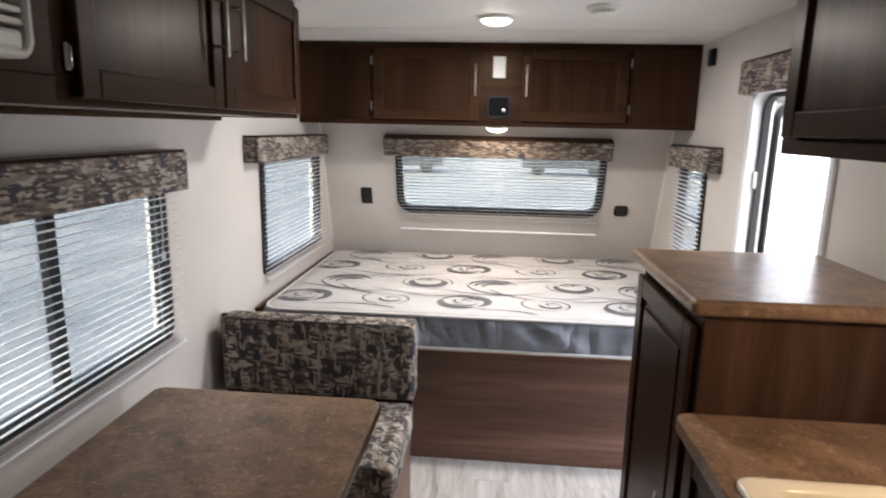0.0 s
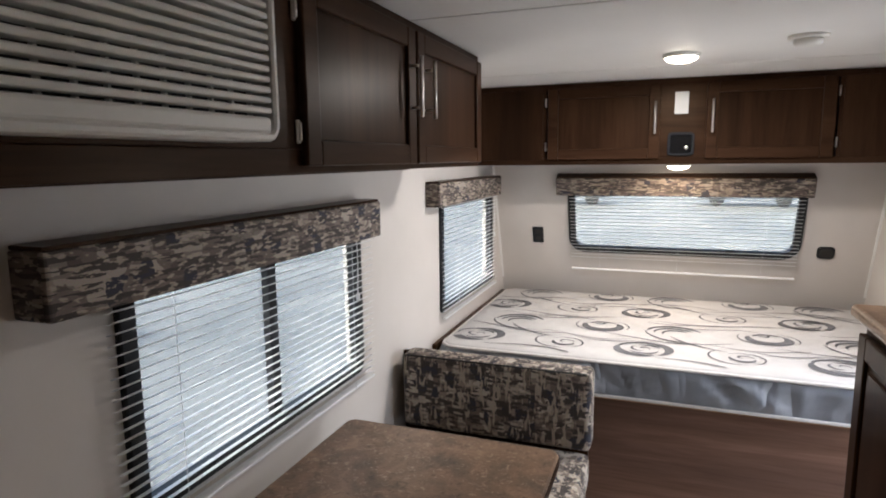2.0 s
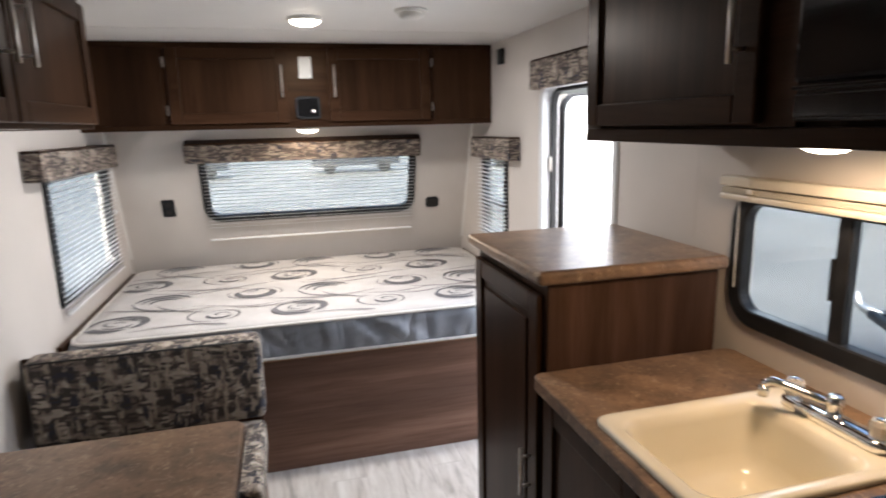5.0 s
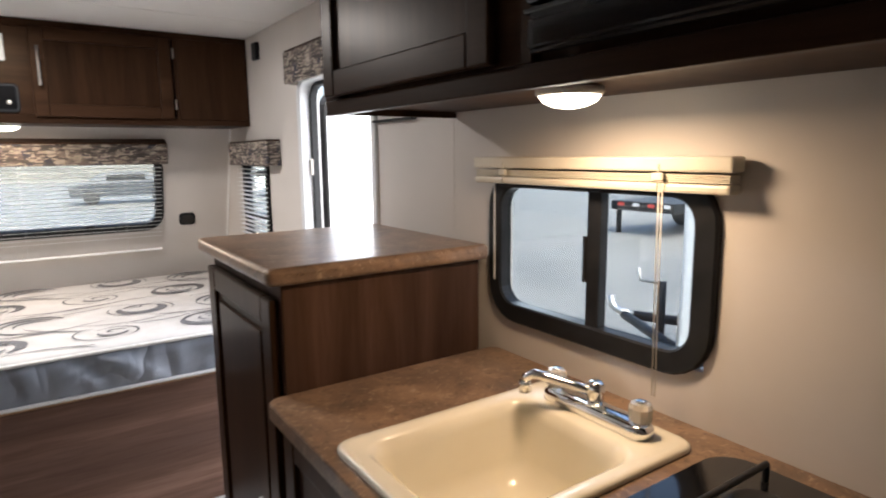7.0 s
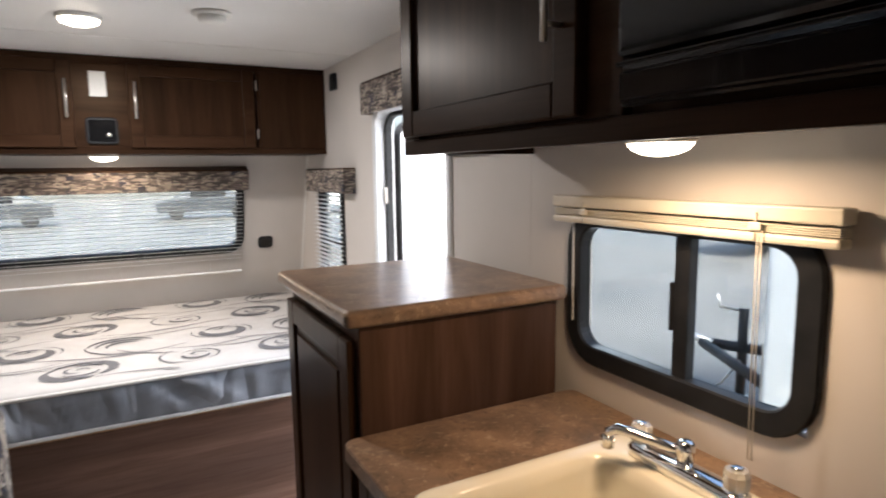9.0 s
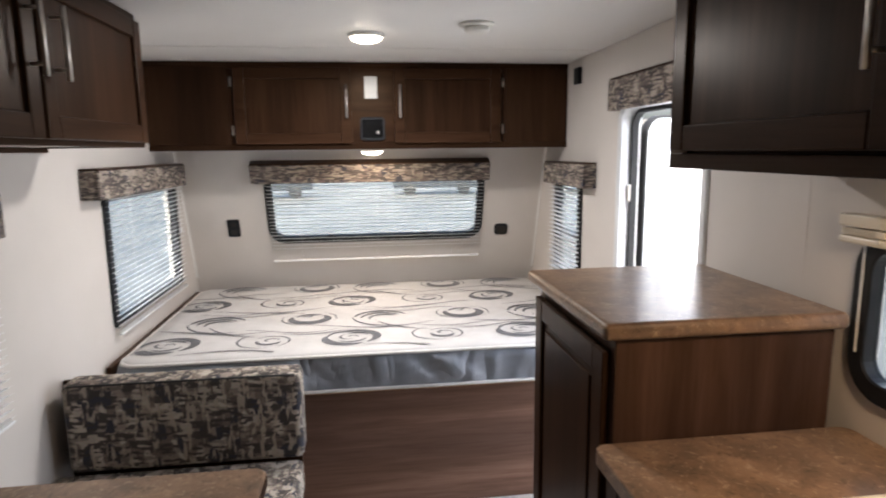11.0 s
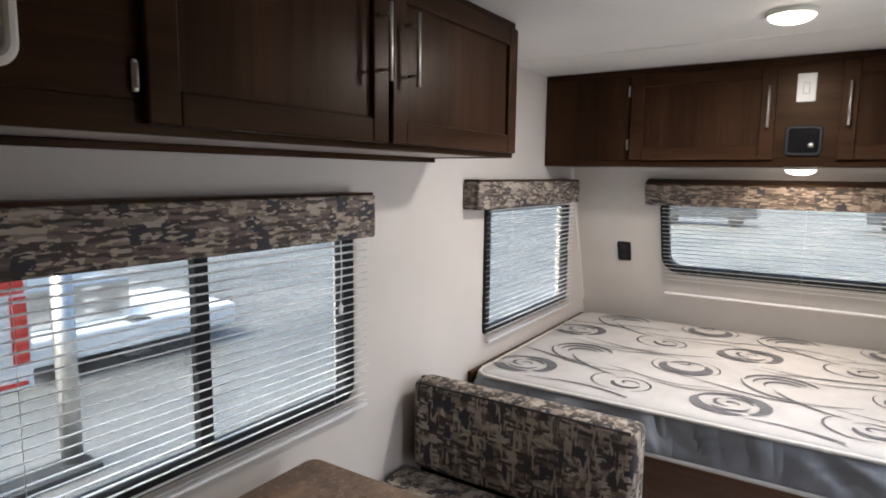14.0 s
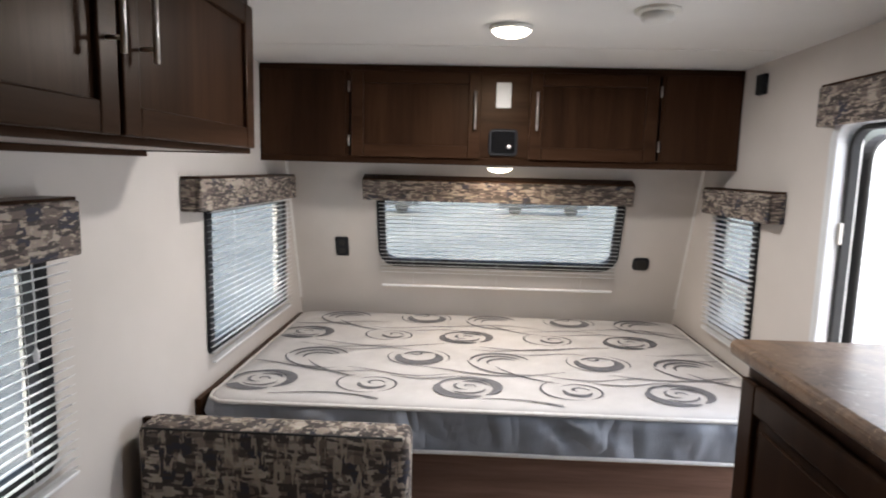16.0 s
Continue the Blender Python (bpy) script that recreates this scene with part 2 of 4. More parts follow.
def band_material():
    """Grey woven band, creased where the cover is loose."""
    m, ns, ls, p = material("grey_mattress_band", 0.5)
    v = coords(ns, ls, (1, 1, 0.55), (0, 0.5, 0))
    n1 = node(ns, "ShaderNodeTexNoise", Scale=4.5, Detail=1.5, Distortion=0.6)
    n2 = node(ns, "ShaderNodeTexNoise", Scale=500.0, Detail=1.0)
    ls.new(v, n1.inputs["Vector"]), ls.new(v, n2.inputs["Vector"])
    ls.new(ramp(ns, ls, n1.outputs[0], [(0.3, (0.19, 0.205, 0.235)), (0.7, (0.27, 0.285, 0.315))]), p.inputs["Base Color"])
    crease = math_node(ns, ls, 'ABSOLUTE', math_node(ns, ls, 'SUBTRACT', n1.outputs[0], 0.5))
    bump(ns, ls, p, math_node(ns, ls, 'MULTIPLY_ADD', n2.outputs[0], 0.01, crease), 0.6, 0.14)
    return m


M_GLASS = glass_material("tinted_glass", (0.66, 0.70, 0.705))
M_GLASS_CLEAR = glass_material("clear_glass", (0.74, 0.78, 0.77))
M_GLASS_BIG = glass_material("light_glass", (0.64, 0.68, 0.69))
M_ACRYLIC = acrylic_material()
M_LAMP = lamp_material("lit_diffuser", 2.0)
M_LAMINATE = laminate_material()
M_FABRIC = fabric_material("pattern_fabric", (26, 26, 26), (20, 20, 135), (34, 34, 110),
                           [(0.0, (0.036, 0.036, 0.054)), (0.12, (0.15, 0.118, 0.104)), (0.42, (0.28, 0.235, 0.200)), (0.60, (0.165, 0.132, 0.118)), (0.80, (0.37, 0.32, 0.275))])
M_FABRIC_V = fabric_material("pattern_fabric_cushion", (38, 38, 20), (30, 30, 105), (70, 70, 16),
                             [(0.0, (0.036, 0.037, 0.052)), (0.14, (0.16, 0.128, 0.108)), (0.40, (0.26, 0.218, 0.185)), (0.64, (0.40, 0.350, 0.30)), (0.88, (0.46, 0.41, 0.35))])
M_INK = mottled("grey_print", (0.105, 0.105, 0.115), (0.16, 0.16, 0.17), 40, 0.75, 0, 500, 0.2)
M_TICKING, M_BAND, M_PLANK = ticking_material(), band_material(), plank_material()

# ---- building blocks ----
I4 = Matrix.Identity(4)


def basis(origin, u, v, w):
    m = Matrix((u, v, w)).transposed().to_4x4()
    m.translation = origin
    return m


def facing_px(x, y, z):
    """Local u runs along +y, v up, w towards +x."""
    return basis((x, y, z), (0, 1, 0), (0, 0, 1), (1, 0, 0))


def facing_nx(x, y, z):
    return basis((x, y, z), (0, -1, 0), (0, 0, 1), (-1, 0, 0))


def facing_ny(x, y, z):
    return basis((x, y, z), (1, 0, 0), (0, 0, 1), (0, -1, 0))


def finish(name, bm, mat, parent, M, smooth=False):
    bmesh.ops.recalc_face_normals(bm, faces=bm.faces)
    bm.transform(M)
    me = bpy.data.meshes.new(name)
    bm.to_mesh(me)
    bm.free()
    me.materials.append(mat)
    if smooth:
        for poly in me.polygons:
            poly.use_smooth = True
    ob = new(name, me)
    if parent:
        ob.parent = parent
        ob.matrix_parent_inverse = world_of(parent).inverted()
    return ob


def world_of(ob):
    return ob.matrix_basis if not ob.parent else world_of(ob.parent) @ ob.matrix_parent_inverse @ ob.matrix_basis


def thing(name, base, label, category, group="", kind=""):
    e = new(name)
    e.empty_display_size = 0.05
    e.matrix_basis = Matrix.Translation(base)
    return tagged(e, label, category, group, kind)


def solid(name, pieces, mat, parent=None, M=I4, bevel=0.003, seg=2, smooth=False):
    """One mesh of bevelled blocks, each from its low to its high corner."""
    bm = bmesh.new()
    for lo, hi in pieces:
        size = [abs(b - a) for a, b in zip(lo, hi)]
        mid = [(a + b) / 2 for a, b in zip(lo, hi)]
        part = bmesh.new()
        bmesh.ops.create_cube(part, size=1, matrix=Matrix.Translation(mid) @ Matrix.Diagonal((*size, 1)))
        b = min(bevel, min(size) * 0.45)
        if b > 0:
            bmesh.ops.bevel(part, geom=part.edges[:], offset=b, segments=seg, profile=0.5, affect='EDGES')
        tmp = bpy.data.meshes.new("tmp")
        part.to_mesh(tmp)
        part.free()
        bm.from_mesh(tmp)
        bpy.data.meshes.remove(tmp)
    return finish(name, bm, mat, parent, M, smooth)


def outline(w, h, r, n=6):
    """A rounded rectangle about the origin, as points."""
    pts = []
    for cx, cy, a0 in ((w / 2 - r, h / 2 - r, 0), (-w / 2 + r, h / 2 - r, 90), (-w / 2 + r, -h / 2 + r, 180), (w / 2 - r, -h / 2 + r, 270)):
        for i in range(n + 1):
            a = radians(a0 + 90 * i / n)
            pts.append((cx + r * math.cos(a), cy + r * math.sin(a)))
    return pts


def loft(name, loops, mat, parent=None, M=I4, caps=(True, True), smooth=True, close=False):
    """A skin over closed loops with the same number of points."""
    bm = bmesh.new()
    rows = [[bm.verts.new(p) for p in loop] for loop in loops]
    n = len(rows[0])
    pairs = list(zip(rows, rows[1:])) + ([(rows[-1], rows[0])] if close else [])
    for a, b in pairs:
        for i in range(n):
            bm.faces.new((a[i], a[(i + 1) % n], b[(i + 1) % n], b[i]))
    if not close:
        if caps[0]:
            bm.faces.new(rows[0])
        if caps[1]:
            bm.faces.new(rows[-1])
    return finish(name, bm, mat, parent, M, smooth)


def ring(name, w, h, border, r, depth, mat, parent, M, lip=0.0):
    """A rounded frame: outer size w by h, standing depth proud of its plane."""
    o, i = outline(w, h, r), outline(w - 2 * border, h - 2 * border, max(r - border, 0.01))
    e = 0.004
    o2, i2 = outline(w - 2 * e, h - 2 * e, r - e), outline(w - 2 * border + 2 * e, h - 2 * border + 2 * e, max(r - border + e, 0.012))
    loops = [[(*p, lip) for p in o], [(*p, depth - e) for p in o], [(*p, depth) for p in o2], [(*p, depth) for p in i2],
             [(*p, depth - e) for p in i], [(*p, lip) for p in i]]
    return loft(name, loops, mat, parent, M, smooth=False, close=True)


def plate(name, w, h, r, d0, d1, mat, parent, M, ease=0.003, smooth=False):
    a, b = outline(w, h, r), outline(w - 2 * ease, h - 2 * ease, max(r - ease, 0.002))
    return loft(name, [[(*p, d0) for p in a], [(*p, d1 - ease) for p in a], [(*p, d1) for p in b]], mat, parent, M, smooth=smooth)


def lathe(name, profile, mat, parent=None, M=I4, n=28, smooth=True):
    loops = [[(r * math.cos(2 * math.pi * i / n), r * math.sin(2 * math.pi * i / n), z) for i in range(n)] for r, z in profile]
    return loft(name, loops, mat, parent, M, smooth=smooth)


def tube(name, path, radius, mat, parent=None, M=I4, n=10):
    loops, pts = [], [Vector(p) for p in path]
    for i, p in enumerate(pts):
        d = (pts[min(i + 1, len(pts) - 1)] - pts[max(i - 1, 0)]).normalized()
        q = d.to_track_quat('Z', 'Y')
        loops.append([tuple(p + q @ Vector((radius * math.cos(2 * math.pi * k / n), radius * math.sin(2 * math.pi * k / n), 0))) for k in range(n)])
    return loft(name, loops, mat, parent, M)


# ---- the shell ----
XL, XR, CEIL, YB = -1.09, 1.035, 1.98, -1.3
T = 0.05


def wall_pieces(along0, along1, z0, z1, holes):
    """Rectangles of a wall around its holes, which do not overlap along it."""
    out, a = [], along0
    for h0, h1, b, t in sorted(holes):
        out.append((a, h0, z0, z1))
        if b > z0:
            out.append((h0, h1, z0, b))
        if t < z1:
            out.append((h0, h1, t, z1))
        a = h1
    out.append((a, along1, z0, z1))
    return out


BIG = (0.915, 1.945, 0.805, 1.385)
SIDE = (2.77, 3.70, 0.82, 1.385)
KITCHEN = (0.778, 1.394, 0.988, 1.365)
DOOR = (2.02, 2.66, 0.0, 1.715)
SMALL = (3.11, 3.52, 0.82, 1.385)

inset = lambda h, d: (h[0] + d, h[1] - d, h[2] + d, h[3] - d)  # noqa: E731
left = [inset(BIG, 0.02), inset(SIDE, 0.02)]
right = [inset(KITCHEN, 0.02), (DOOR[0], DOOR[1], -0.01, DOOR[3]), inset(SMALL, 0.02)]
tagged(solid("wall_west", [((XL - T, a, b0), (XL, a1, b1)) for a, a1, b0, b1 in wall_pieces(YB, 4.3, 0, CEIL, left)], M_WALL, bevel=0),
       "beige textured vinyl side wall with two windows", "wall", kind="structure")
tagged(solid("wall_east", [((XR, a, b0), (XR + T, a1, b1)) for a, a1, b0, b1 in wall_pieces(YB, 4.3, 0, CEIL, right)], M_WALL, bevel=0),
       "beige textured vinyl side wall with door and windows", "wall", kind="structure")
# end wall behind the camera, never in view, added to close the room
tagged(solid("wall_south_unseen", [((XL - T, YB - T, 0), (XR + T, YB, CEIL))], M_WALL, bevel=0), "unseen beige vinyl end wall added to close the room", "wall", kind="structure")
tagged(solid("ceiling", [((XL - T, YB - T, CEIL), (XR + T, 4.35, CEIL + 0.05)), ((XL, 2.95, CEIL - 0.002), (XR, 2.975, CEIL)),
                         ((XL, 1.70, CEIL - 0.002), (XR, 1.725, CEIL))], M_CEIL, bevel=0), "white textured ceiling with flat seam strips", "ceiling", kind="structure")

# the raked front wall: upright below, leaning back above the bed
LEAN = math.atan(0.34)
FY, FZ = 3.97, 0.876
FRONT = basis((0, FY, FZ), (1, 0, 0), (0, -math.sin(LEAN), math.cos(LEAN)), (0, -math.cos(LEAN), -math.sin(LEAN)))
FW = (-0.625, 0.675, 0.122, 0.590)
fh = inset(FW, 0.02)
front_upper = solid("wall_north", [((a, b0, -T), (a1, b1, 0)) for a, a1, b0, b1 in wall_pieces(XL, XR, -0.30, 1.17, [fh])], M_WALL, None, FRONT, 0)
tagged(front_upper, "beige leaning front wall above the bed with a wide window", "wall", kind="structure")
tagged(solid("wall_north_lower", [((XL, FY + 0.085, 0), (XR, FY + 0.13, 0.62))], M_WALL, bevel=0), "beige upright lower front wall behind the bed", "wall", kind="structure")
for cx in (XL + 0.004, XR - 0.004):
    tagged(solid("trim_corner", [((cx - 0.008, -0.1, 0), (cx + 0.008, 0.8, 0.006))], M_CEIL, None, FRONT), "thin pale corner bead on the front wall", "trim", kind="structure")
tagged(solid("trim_wall_seam", [((XR - 0.001, 1.56, 1.19), (XR, 1.575, CEIL))], M_WALL), "thin beige wall seam batten beside the door", "trim", kind="structure")


# ---- windows ----
def window(name, M, w, h, label, border=0.045, r=0.06, mullion=None, bar=None, glass=M_GLASS):
    """A framed window at M, whose origin is the middle of its opening, w looking into the room."""
    win = thing(name, M.translation, label, "window", kind="structure")
    ring("frame", w, h, border, r, 0.014, M_BLACK, win, M, lip=-0.022)
    pane = plate("glass_pane", w - 2 * border + 0.01, h - 2 * border + 0.01, max(r - border, 0.012), -0.016, -0.012, glass, win, M, 0.001)
    pane.visible_shadow = False
    if mullion is not None:
        solid("mullion", [((mullion - 0.018, -h / 2 + border - 0.004, -0.02), (mullion + 0.018, h / 2 - border + 0.004, 0.006))], M_BLACK, win, M)
        solid("latch", [((mullion - 0.026, -0.05, -0.01), (mullion - 0.017, 0.05, 0.010))], M_BLACK, win, M)
    if bar is not None:
        solid("crossbar", [((-w / 2 + border, bar - 0.014, -0.04), (w / 2 - border, bar + 0.014, 0.004))], M_BLACK, win, M)
    for s in (-1, 1) if mullion is None and w > 1 else ():
        solid("catch", [((s * w * 0.22 - 0.02, -h / 2 + border - 0.004, 0.0), (s * w * 0.22 + 0.02, -h / 2 + border + 0.012, 0.02))], M_BLACK, win, M)
    return win


def mid(h):
    return (h[0] + h[1]) / 2, (h[2] + h[3]) / 2, h[1] - h[0], h[3] - h[2]


y, z, w, h = mid(BIG)
window("window_1", facing_px(XL, y, z), w, h, "black framed sliding window with rounded corners over the dinette", mullion=0.0, glass=M_GLASS_BIG)
y, z, w, h = mid(SIDE)
window("window_2", facing_px(XL, y, z), w, h, "black framed fixed window beside the bed", 0.04, 0.03)
y, z, w, h = mid(KITCHEN)
kwin = window("window_3", facing_nx(XR, y, z), w, h, "black framed sliding kitchen window with rounded corners", 0.046, 0.095, mullion=0.030)
solid("screen_track", [((-w / 2 + 0.024, -0.09, 0.014), (-w / 2 + 0.029, h / 2 - 0.03, 0.017))], M_ALU, kwin, facing_nx(XR, y, z), 0.001)
y, z, w, h = mid(SMALL)
window("window_4", facing_nx(XR, y, z), w, h, "narrow black framed window beside the bed", 0.04, 0.03, bar=-0.02, glass=M_GLASS_CLEAR)
fx, fv, w, h = mid(FW)
window("window_5", FRONT @ Matrix.Translation((fx, fv, 0)), w, h, "wide black framed front window with rounded corners", 0.042, 0.10, glass=M_GLASS_CLEAR)


def slat_mesh(length, wide=0.024):
    bm = bmesh.new()
    rows = []
    for k in range(4):
        a = (k / 3 - 0.5)
        c = 0.0022 * (1 - 4 * a * a)
        rows.append([bm.verts.new((x, a * wide, c)) for x in (-length / 2, length / 2)])
    low = [[bm.verts.new((v.co.x, v.co.y, v.co.z - 0.0009)) for v in r] for r in rows]
    for k in range(3):
        bm.faces.new((rows[k][0], rows[k][1], rows[k + 1][1], rows[k + 1][0]))
        bm.faces.new((low[k][0], low[k + 1][0], low[k + 1][1], low[k][1]))
    for k in (0, 3):
        bm.faces.new((rows[k][0], rows[k][1], low[k][1], low[k][0]))
    bmesh.ops.recalc_face_normals(bm, faces=bm.faces)
    me = bpy.data.meshes.new("slat")
    bm.to_mesh(me)
    bm.free()
    me.materials.append(M_SLAT)
    return me


def blind(M, length, top, bottom, tilt, label, pitch=0.0215, cords=(0.32,), wand=None, first=0.014):
    """A let-down mini blind; M has its origin on the wall, w into the room."""
    b = thing("window_blind", (M @ Matrix.Translation((0, top, 0.03))).translation, label, "blind", "window blinds")
    solid("headrail", [((-length / 2, top - 0.025, 0.012), (length / 2, top, 0.040))], M_SLAT, b, M)
    me = slat_mesh(length)
    count = int((top - 0.037 - bottom - first) / pitch)
    for k in range(count + 1):
        s = new("slat", me)
        s.parent = b
        s.matrix_parent_inverse = world_of(b).inverted()
        jitter = 1.2 * math.sin(k * 2.3)
        s.matrix_basis = M @ Matrix.Translation((0, bottom + first + k * pitch, 0.028)) @ Matrix.Rotation(radians(90 + tilt + jitter), 4, 'X')
    solid("bottom_rail", [((-length / 2, bottom - 0.004, 0.020), (length / 2, bottom + 0.005, 0.037))], M_SLAT, b, M)
    for c in cords:
        for s in (-1, 1):
            tube("cord", [(s * c * length, bottom, 0.0415), (s * c * length, top - 0.02, 0.0415)], 0.0007, M_SLAT, b, M, 5)
    if wand is not None:
        tube("pull_cord", [(wand, top - 0.02, 0.045), (wand + 0.004, top - 0.2, 0.047), (wand, top - 0.30, 0.046)], 0.0016, M_SLAT, b, M, 6)
        lathe("cord_tassel", [(0.002, 0), (0.006, 0.004), (0.007, 0.02), (0.003, 0.03)], M_SLAT, b, M @ pose(wand, top - 0.33, 0.046, -90), 10)
    return b


TILT = -20
blind(facing_px(XL, 1.43, 0), 1.10, 1.43, 0.785, TILT, "white slatted mini blind let down over the dinette window", 0.0225, (0.36,), 0.42)
blind(facing_px(XL, 3.235, 0), 0.945, 1.44, 0.80, TILT, "white slatted mini blind let down beside the bed", 0.0225, (0.3,), 0.38)
blind(facing_nx(XR, 3.315, 0), 0.44, 1.44, 0.80, TILT + 26, "white slatted mini blind on the narrow window", 0.0225, (0.3,))
blind(FRONT @ Matrix.Translation((0.025, 0, 0)), 1.27, 0.625, 0.012, TILT - 5, "white slatted mini blind over the front window", 0.0225, (0.36, 0.0), None, 0.085)


def valance(M, u0, u1, v0, v1, depth, label):
    v = thing("valance", (M @ Matrix.Translation(((u0 + u1) / 2, v1, 0))).translation, label, "valance", "window valances")
    solid("box", [((u0, v0, depth - 0.018), (u1, v1, depth)), ((u0, v0, 0.001), (u0 + 0.018, v1, depth - 0.018)),
                  ((u1 - 0.018, v0, 0.001), (u1, v1, depth - 0.018))], M_FABRIC, v, M, 0.006)
    solid("top_board", [((u0 + 0.004, v1, 0.002), (u1 - 0.004, v1 + 0.008, depth - 0.006))], M_WOOD_X, v, M, 0.002)


WL = facing_px(XL, 0, 0)
WR = basis((XR, 0, 0), (0, 1, 0), (0, 0, 1), (-1, 0, 0))
valance(WL, 0.72, 1.955, 1.318, 1.440, 0.09, "patterned brown and beige fabric valance over the dinette window")
valance(WL, 2.595, 3.68, 1.366, 1.476, 0.075, "patterned brown and beige fabric valance over the side window")
valance(WR, 2.93, 3.56, 1.352, 1.465, 0.07, "patterned brown and beige fabric valance over the narrow window")
valance(WR, 2.02, 2.69, 1.690, 1.815, 0.06, "patterned brown and beige fabric valance over the entry door")
valance(FRONT, -0.685, 0.690, 0.535, 0.645, 0.075, "patterned brown and beige fabric valance over the front window")

# raised kitchen blind
kb = thing("window_blind", (XR, 1.073, 1.31), "ivory mini blind drawn up above the kitchen window", "blind", "window blinds")
MK = facing_nx(XR, 1.073, 0)
solid("headrail", [((-0.335, 1.366, 0.012), (0.335, 1.392, 0.050))], M_BLIND, kb, MK, 0.004)
solid("slat_stack", [((-0.330, 1.348 + i * 0.0036, 0.016 + 0.001 * (i % 2)), (0.330, 1.3508 + i * 0.0036, 0.046)) for i in range(4)], M_BLIND, kb, MK, 0.001, 1)
solid("bottom_rail", [((-0.332, 1.33, 0.014), (0.332, 1.346, 0.050))], M_BLIND, kb, MK, 0.005)
for u in (-0.22, 0.20):
    solid("bracket", [((u - 0.012, 1.35, 0.050), (u + 0.012, 1.364, 0.056))], M_BLIND, kb, MK)
    tube("cord", [(u, 1.38, 0.053), (u, 1.332, 0.053)], 0.0014, M_BLIND, kb, MK, 6)
for u in (0.205, 0.212):
    tube("pull_cord", [(u, 1.35, 0.054), (u + 0.004, 1.2, 0.058), (u + 0.002, 0.955, 0.05)], 0.0012, M_BLIND, kb, MK, 6)

# ---- entry door ----
dy, dz, dw, dh = mid((DOOR[0], DOOR[1], 0.0, DOOR[3]))
dfr = thing("door_frame", (XR, dy, 0), "white aluminium entry door frame with rounded top corners", "door frame", kind="structure")
MD = facing_nx(XR, dy, dz)
ring("frame", dw + 0.05, dh + 0.03, 0.035, 0.09, 0.012, M_ALU, dfr, MD, lip=-0.075)
ring("seal", dw - 0.018, dh - 0.04, 0.016, 0.075, -0.030, M_RUBBER, dfr, MD, lip=-0.060)
for zz in (0.2, 0.85, 1.35):
    solid("hinge_pin", [((-dw / 2 + 0.012, zz - dz - 0.035, -0.05), (-dw / 2 + 0.024, zz - dz + 0.035, -0.02))], M_NICKEL, dfr, MD)
leaf = thing("entry_door", (XR + 0.09, DOOR[1] - 0.02, 0.02), "white entry door standing open outwards with a framed window", "door")
ML = pose(XR + 0.09, DOOR[1] - 0.03, 0, 0, 0, 14) @ basis((0, 0, 0), (1, 0, 0), (0, 0, 1), (0, -1, 0))
lw, lh = 0.64, 1.64
MLc = ML @ Matrix.Translation((lw / 2, lh / 2 + 0.03, 0))
plate("panel", lw, lh, 0.08, -0.035, 0.0, M_ALU, leaf, MLc, 0.006)
ring("edge_seal", lw + 0.006, lh + 0.006, 0.012, 0.085, 0.006, M_RUBBER, leaf, MLc, -0.038)
ring("window_frame", 0.42, 0.86, 0.035, 0.05, 0.016, M_PLASTIC, leaf, MLc @ Matrix.Translation((0, 0.22, 0)), 0.0005)
plate("window_pane", 0.36, 0.80, 0.02, 0.001, 0.006, M_SLAT, leaf, MLc @ Matrix.Translation((0, 0.22, 0)), 0.002)
solid("lock", [((lw / 2 - 0.11, -0.12, 0.0), (lw / 2 - 0.03, 0.0, 0.02))], M_BLACK, leaf, MLc)

# ---- floor ----
tagged(solid("floor", [((XL - T, YB - T, -0.06), (XR + T, 4.2, -0.004))], M_PLANK, bevel=0), "whitewashed plank vinyl floor", "floor", kind="structure")


# ---- cabinets ----
def pull(parent, M, u, v0, v1, w0):
    """A straight bar handle with two posts."""
    tube("handle", [(u, v0, w0 + 0.030), (u, v1, w0 + 0.030)], 0.0055, M_NICKEL, parent, M)
    for v in (v0 + 0.025, v1 - 0.025):
        tube("handle_post", [(u, v, w0), (u, v, w0 + 0.028)], 0.004, M_NICKEL, parent, M, 8)


def cab_door(parent, M, u0, u1, v0, v1, handle=None, hinge=None, rail=0.055, wide=M_WOOD_Y, raised=False):
    """A framed door with a sunk panel on the plane w = 0."""
    d = solid("door", [((u0, v0, 0.002), (u0 + rail, v1, 0.021)), ((u1 - rail, v0, 0.002), (u1, v1, 0.021)),
                       ((u0 + rail, v0, 0.002), (u1 - rail, v0 + rail, 0.0205)), ((u0 + rail, v1 - rail, 0.002), (u1 - rail, v1, 0.0205))],
              wide, parent, M, 0.004)
    solid("door_panel", [((u0 + rail - 0.004, v0 + rail - 0.004, 0.003), (u1 - rail + 0.004, v1 - rail + 0.004, 0.010))]
          + ([((u0 + rail + 0.025, v0 + rail + 0.025, 0.010), (u1 - rail - 0.025, v1 - rail - 0.025, 0.017))] if raised else []),
          M_WOOD_Z, parent, M, 0.004)
    if handle:
        pull(parent, M, handle[0], handle[1], handle[2], 0.021)
    if hinge is not None:
        for v in (v0 + 0.07, v1 - 0.07):
            solid("hinge", [((hinge - 0.005, v - 0.024, 0.001), (hinge + 0.005, v + 0.024, 0.009))], M_NICKEL, parent, M, 0.003)
            tube("hinge_knuckle", [(hinge, v - 0.018, 0.010), (hinge, v + 0.018, 0.010)], 0.004, M_NICKEL, parent, M, 8)
    return d


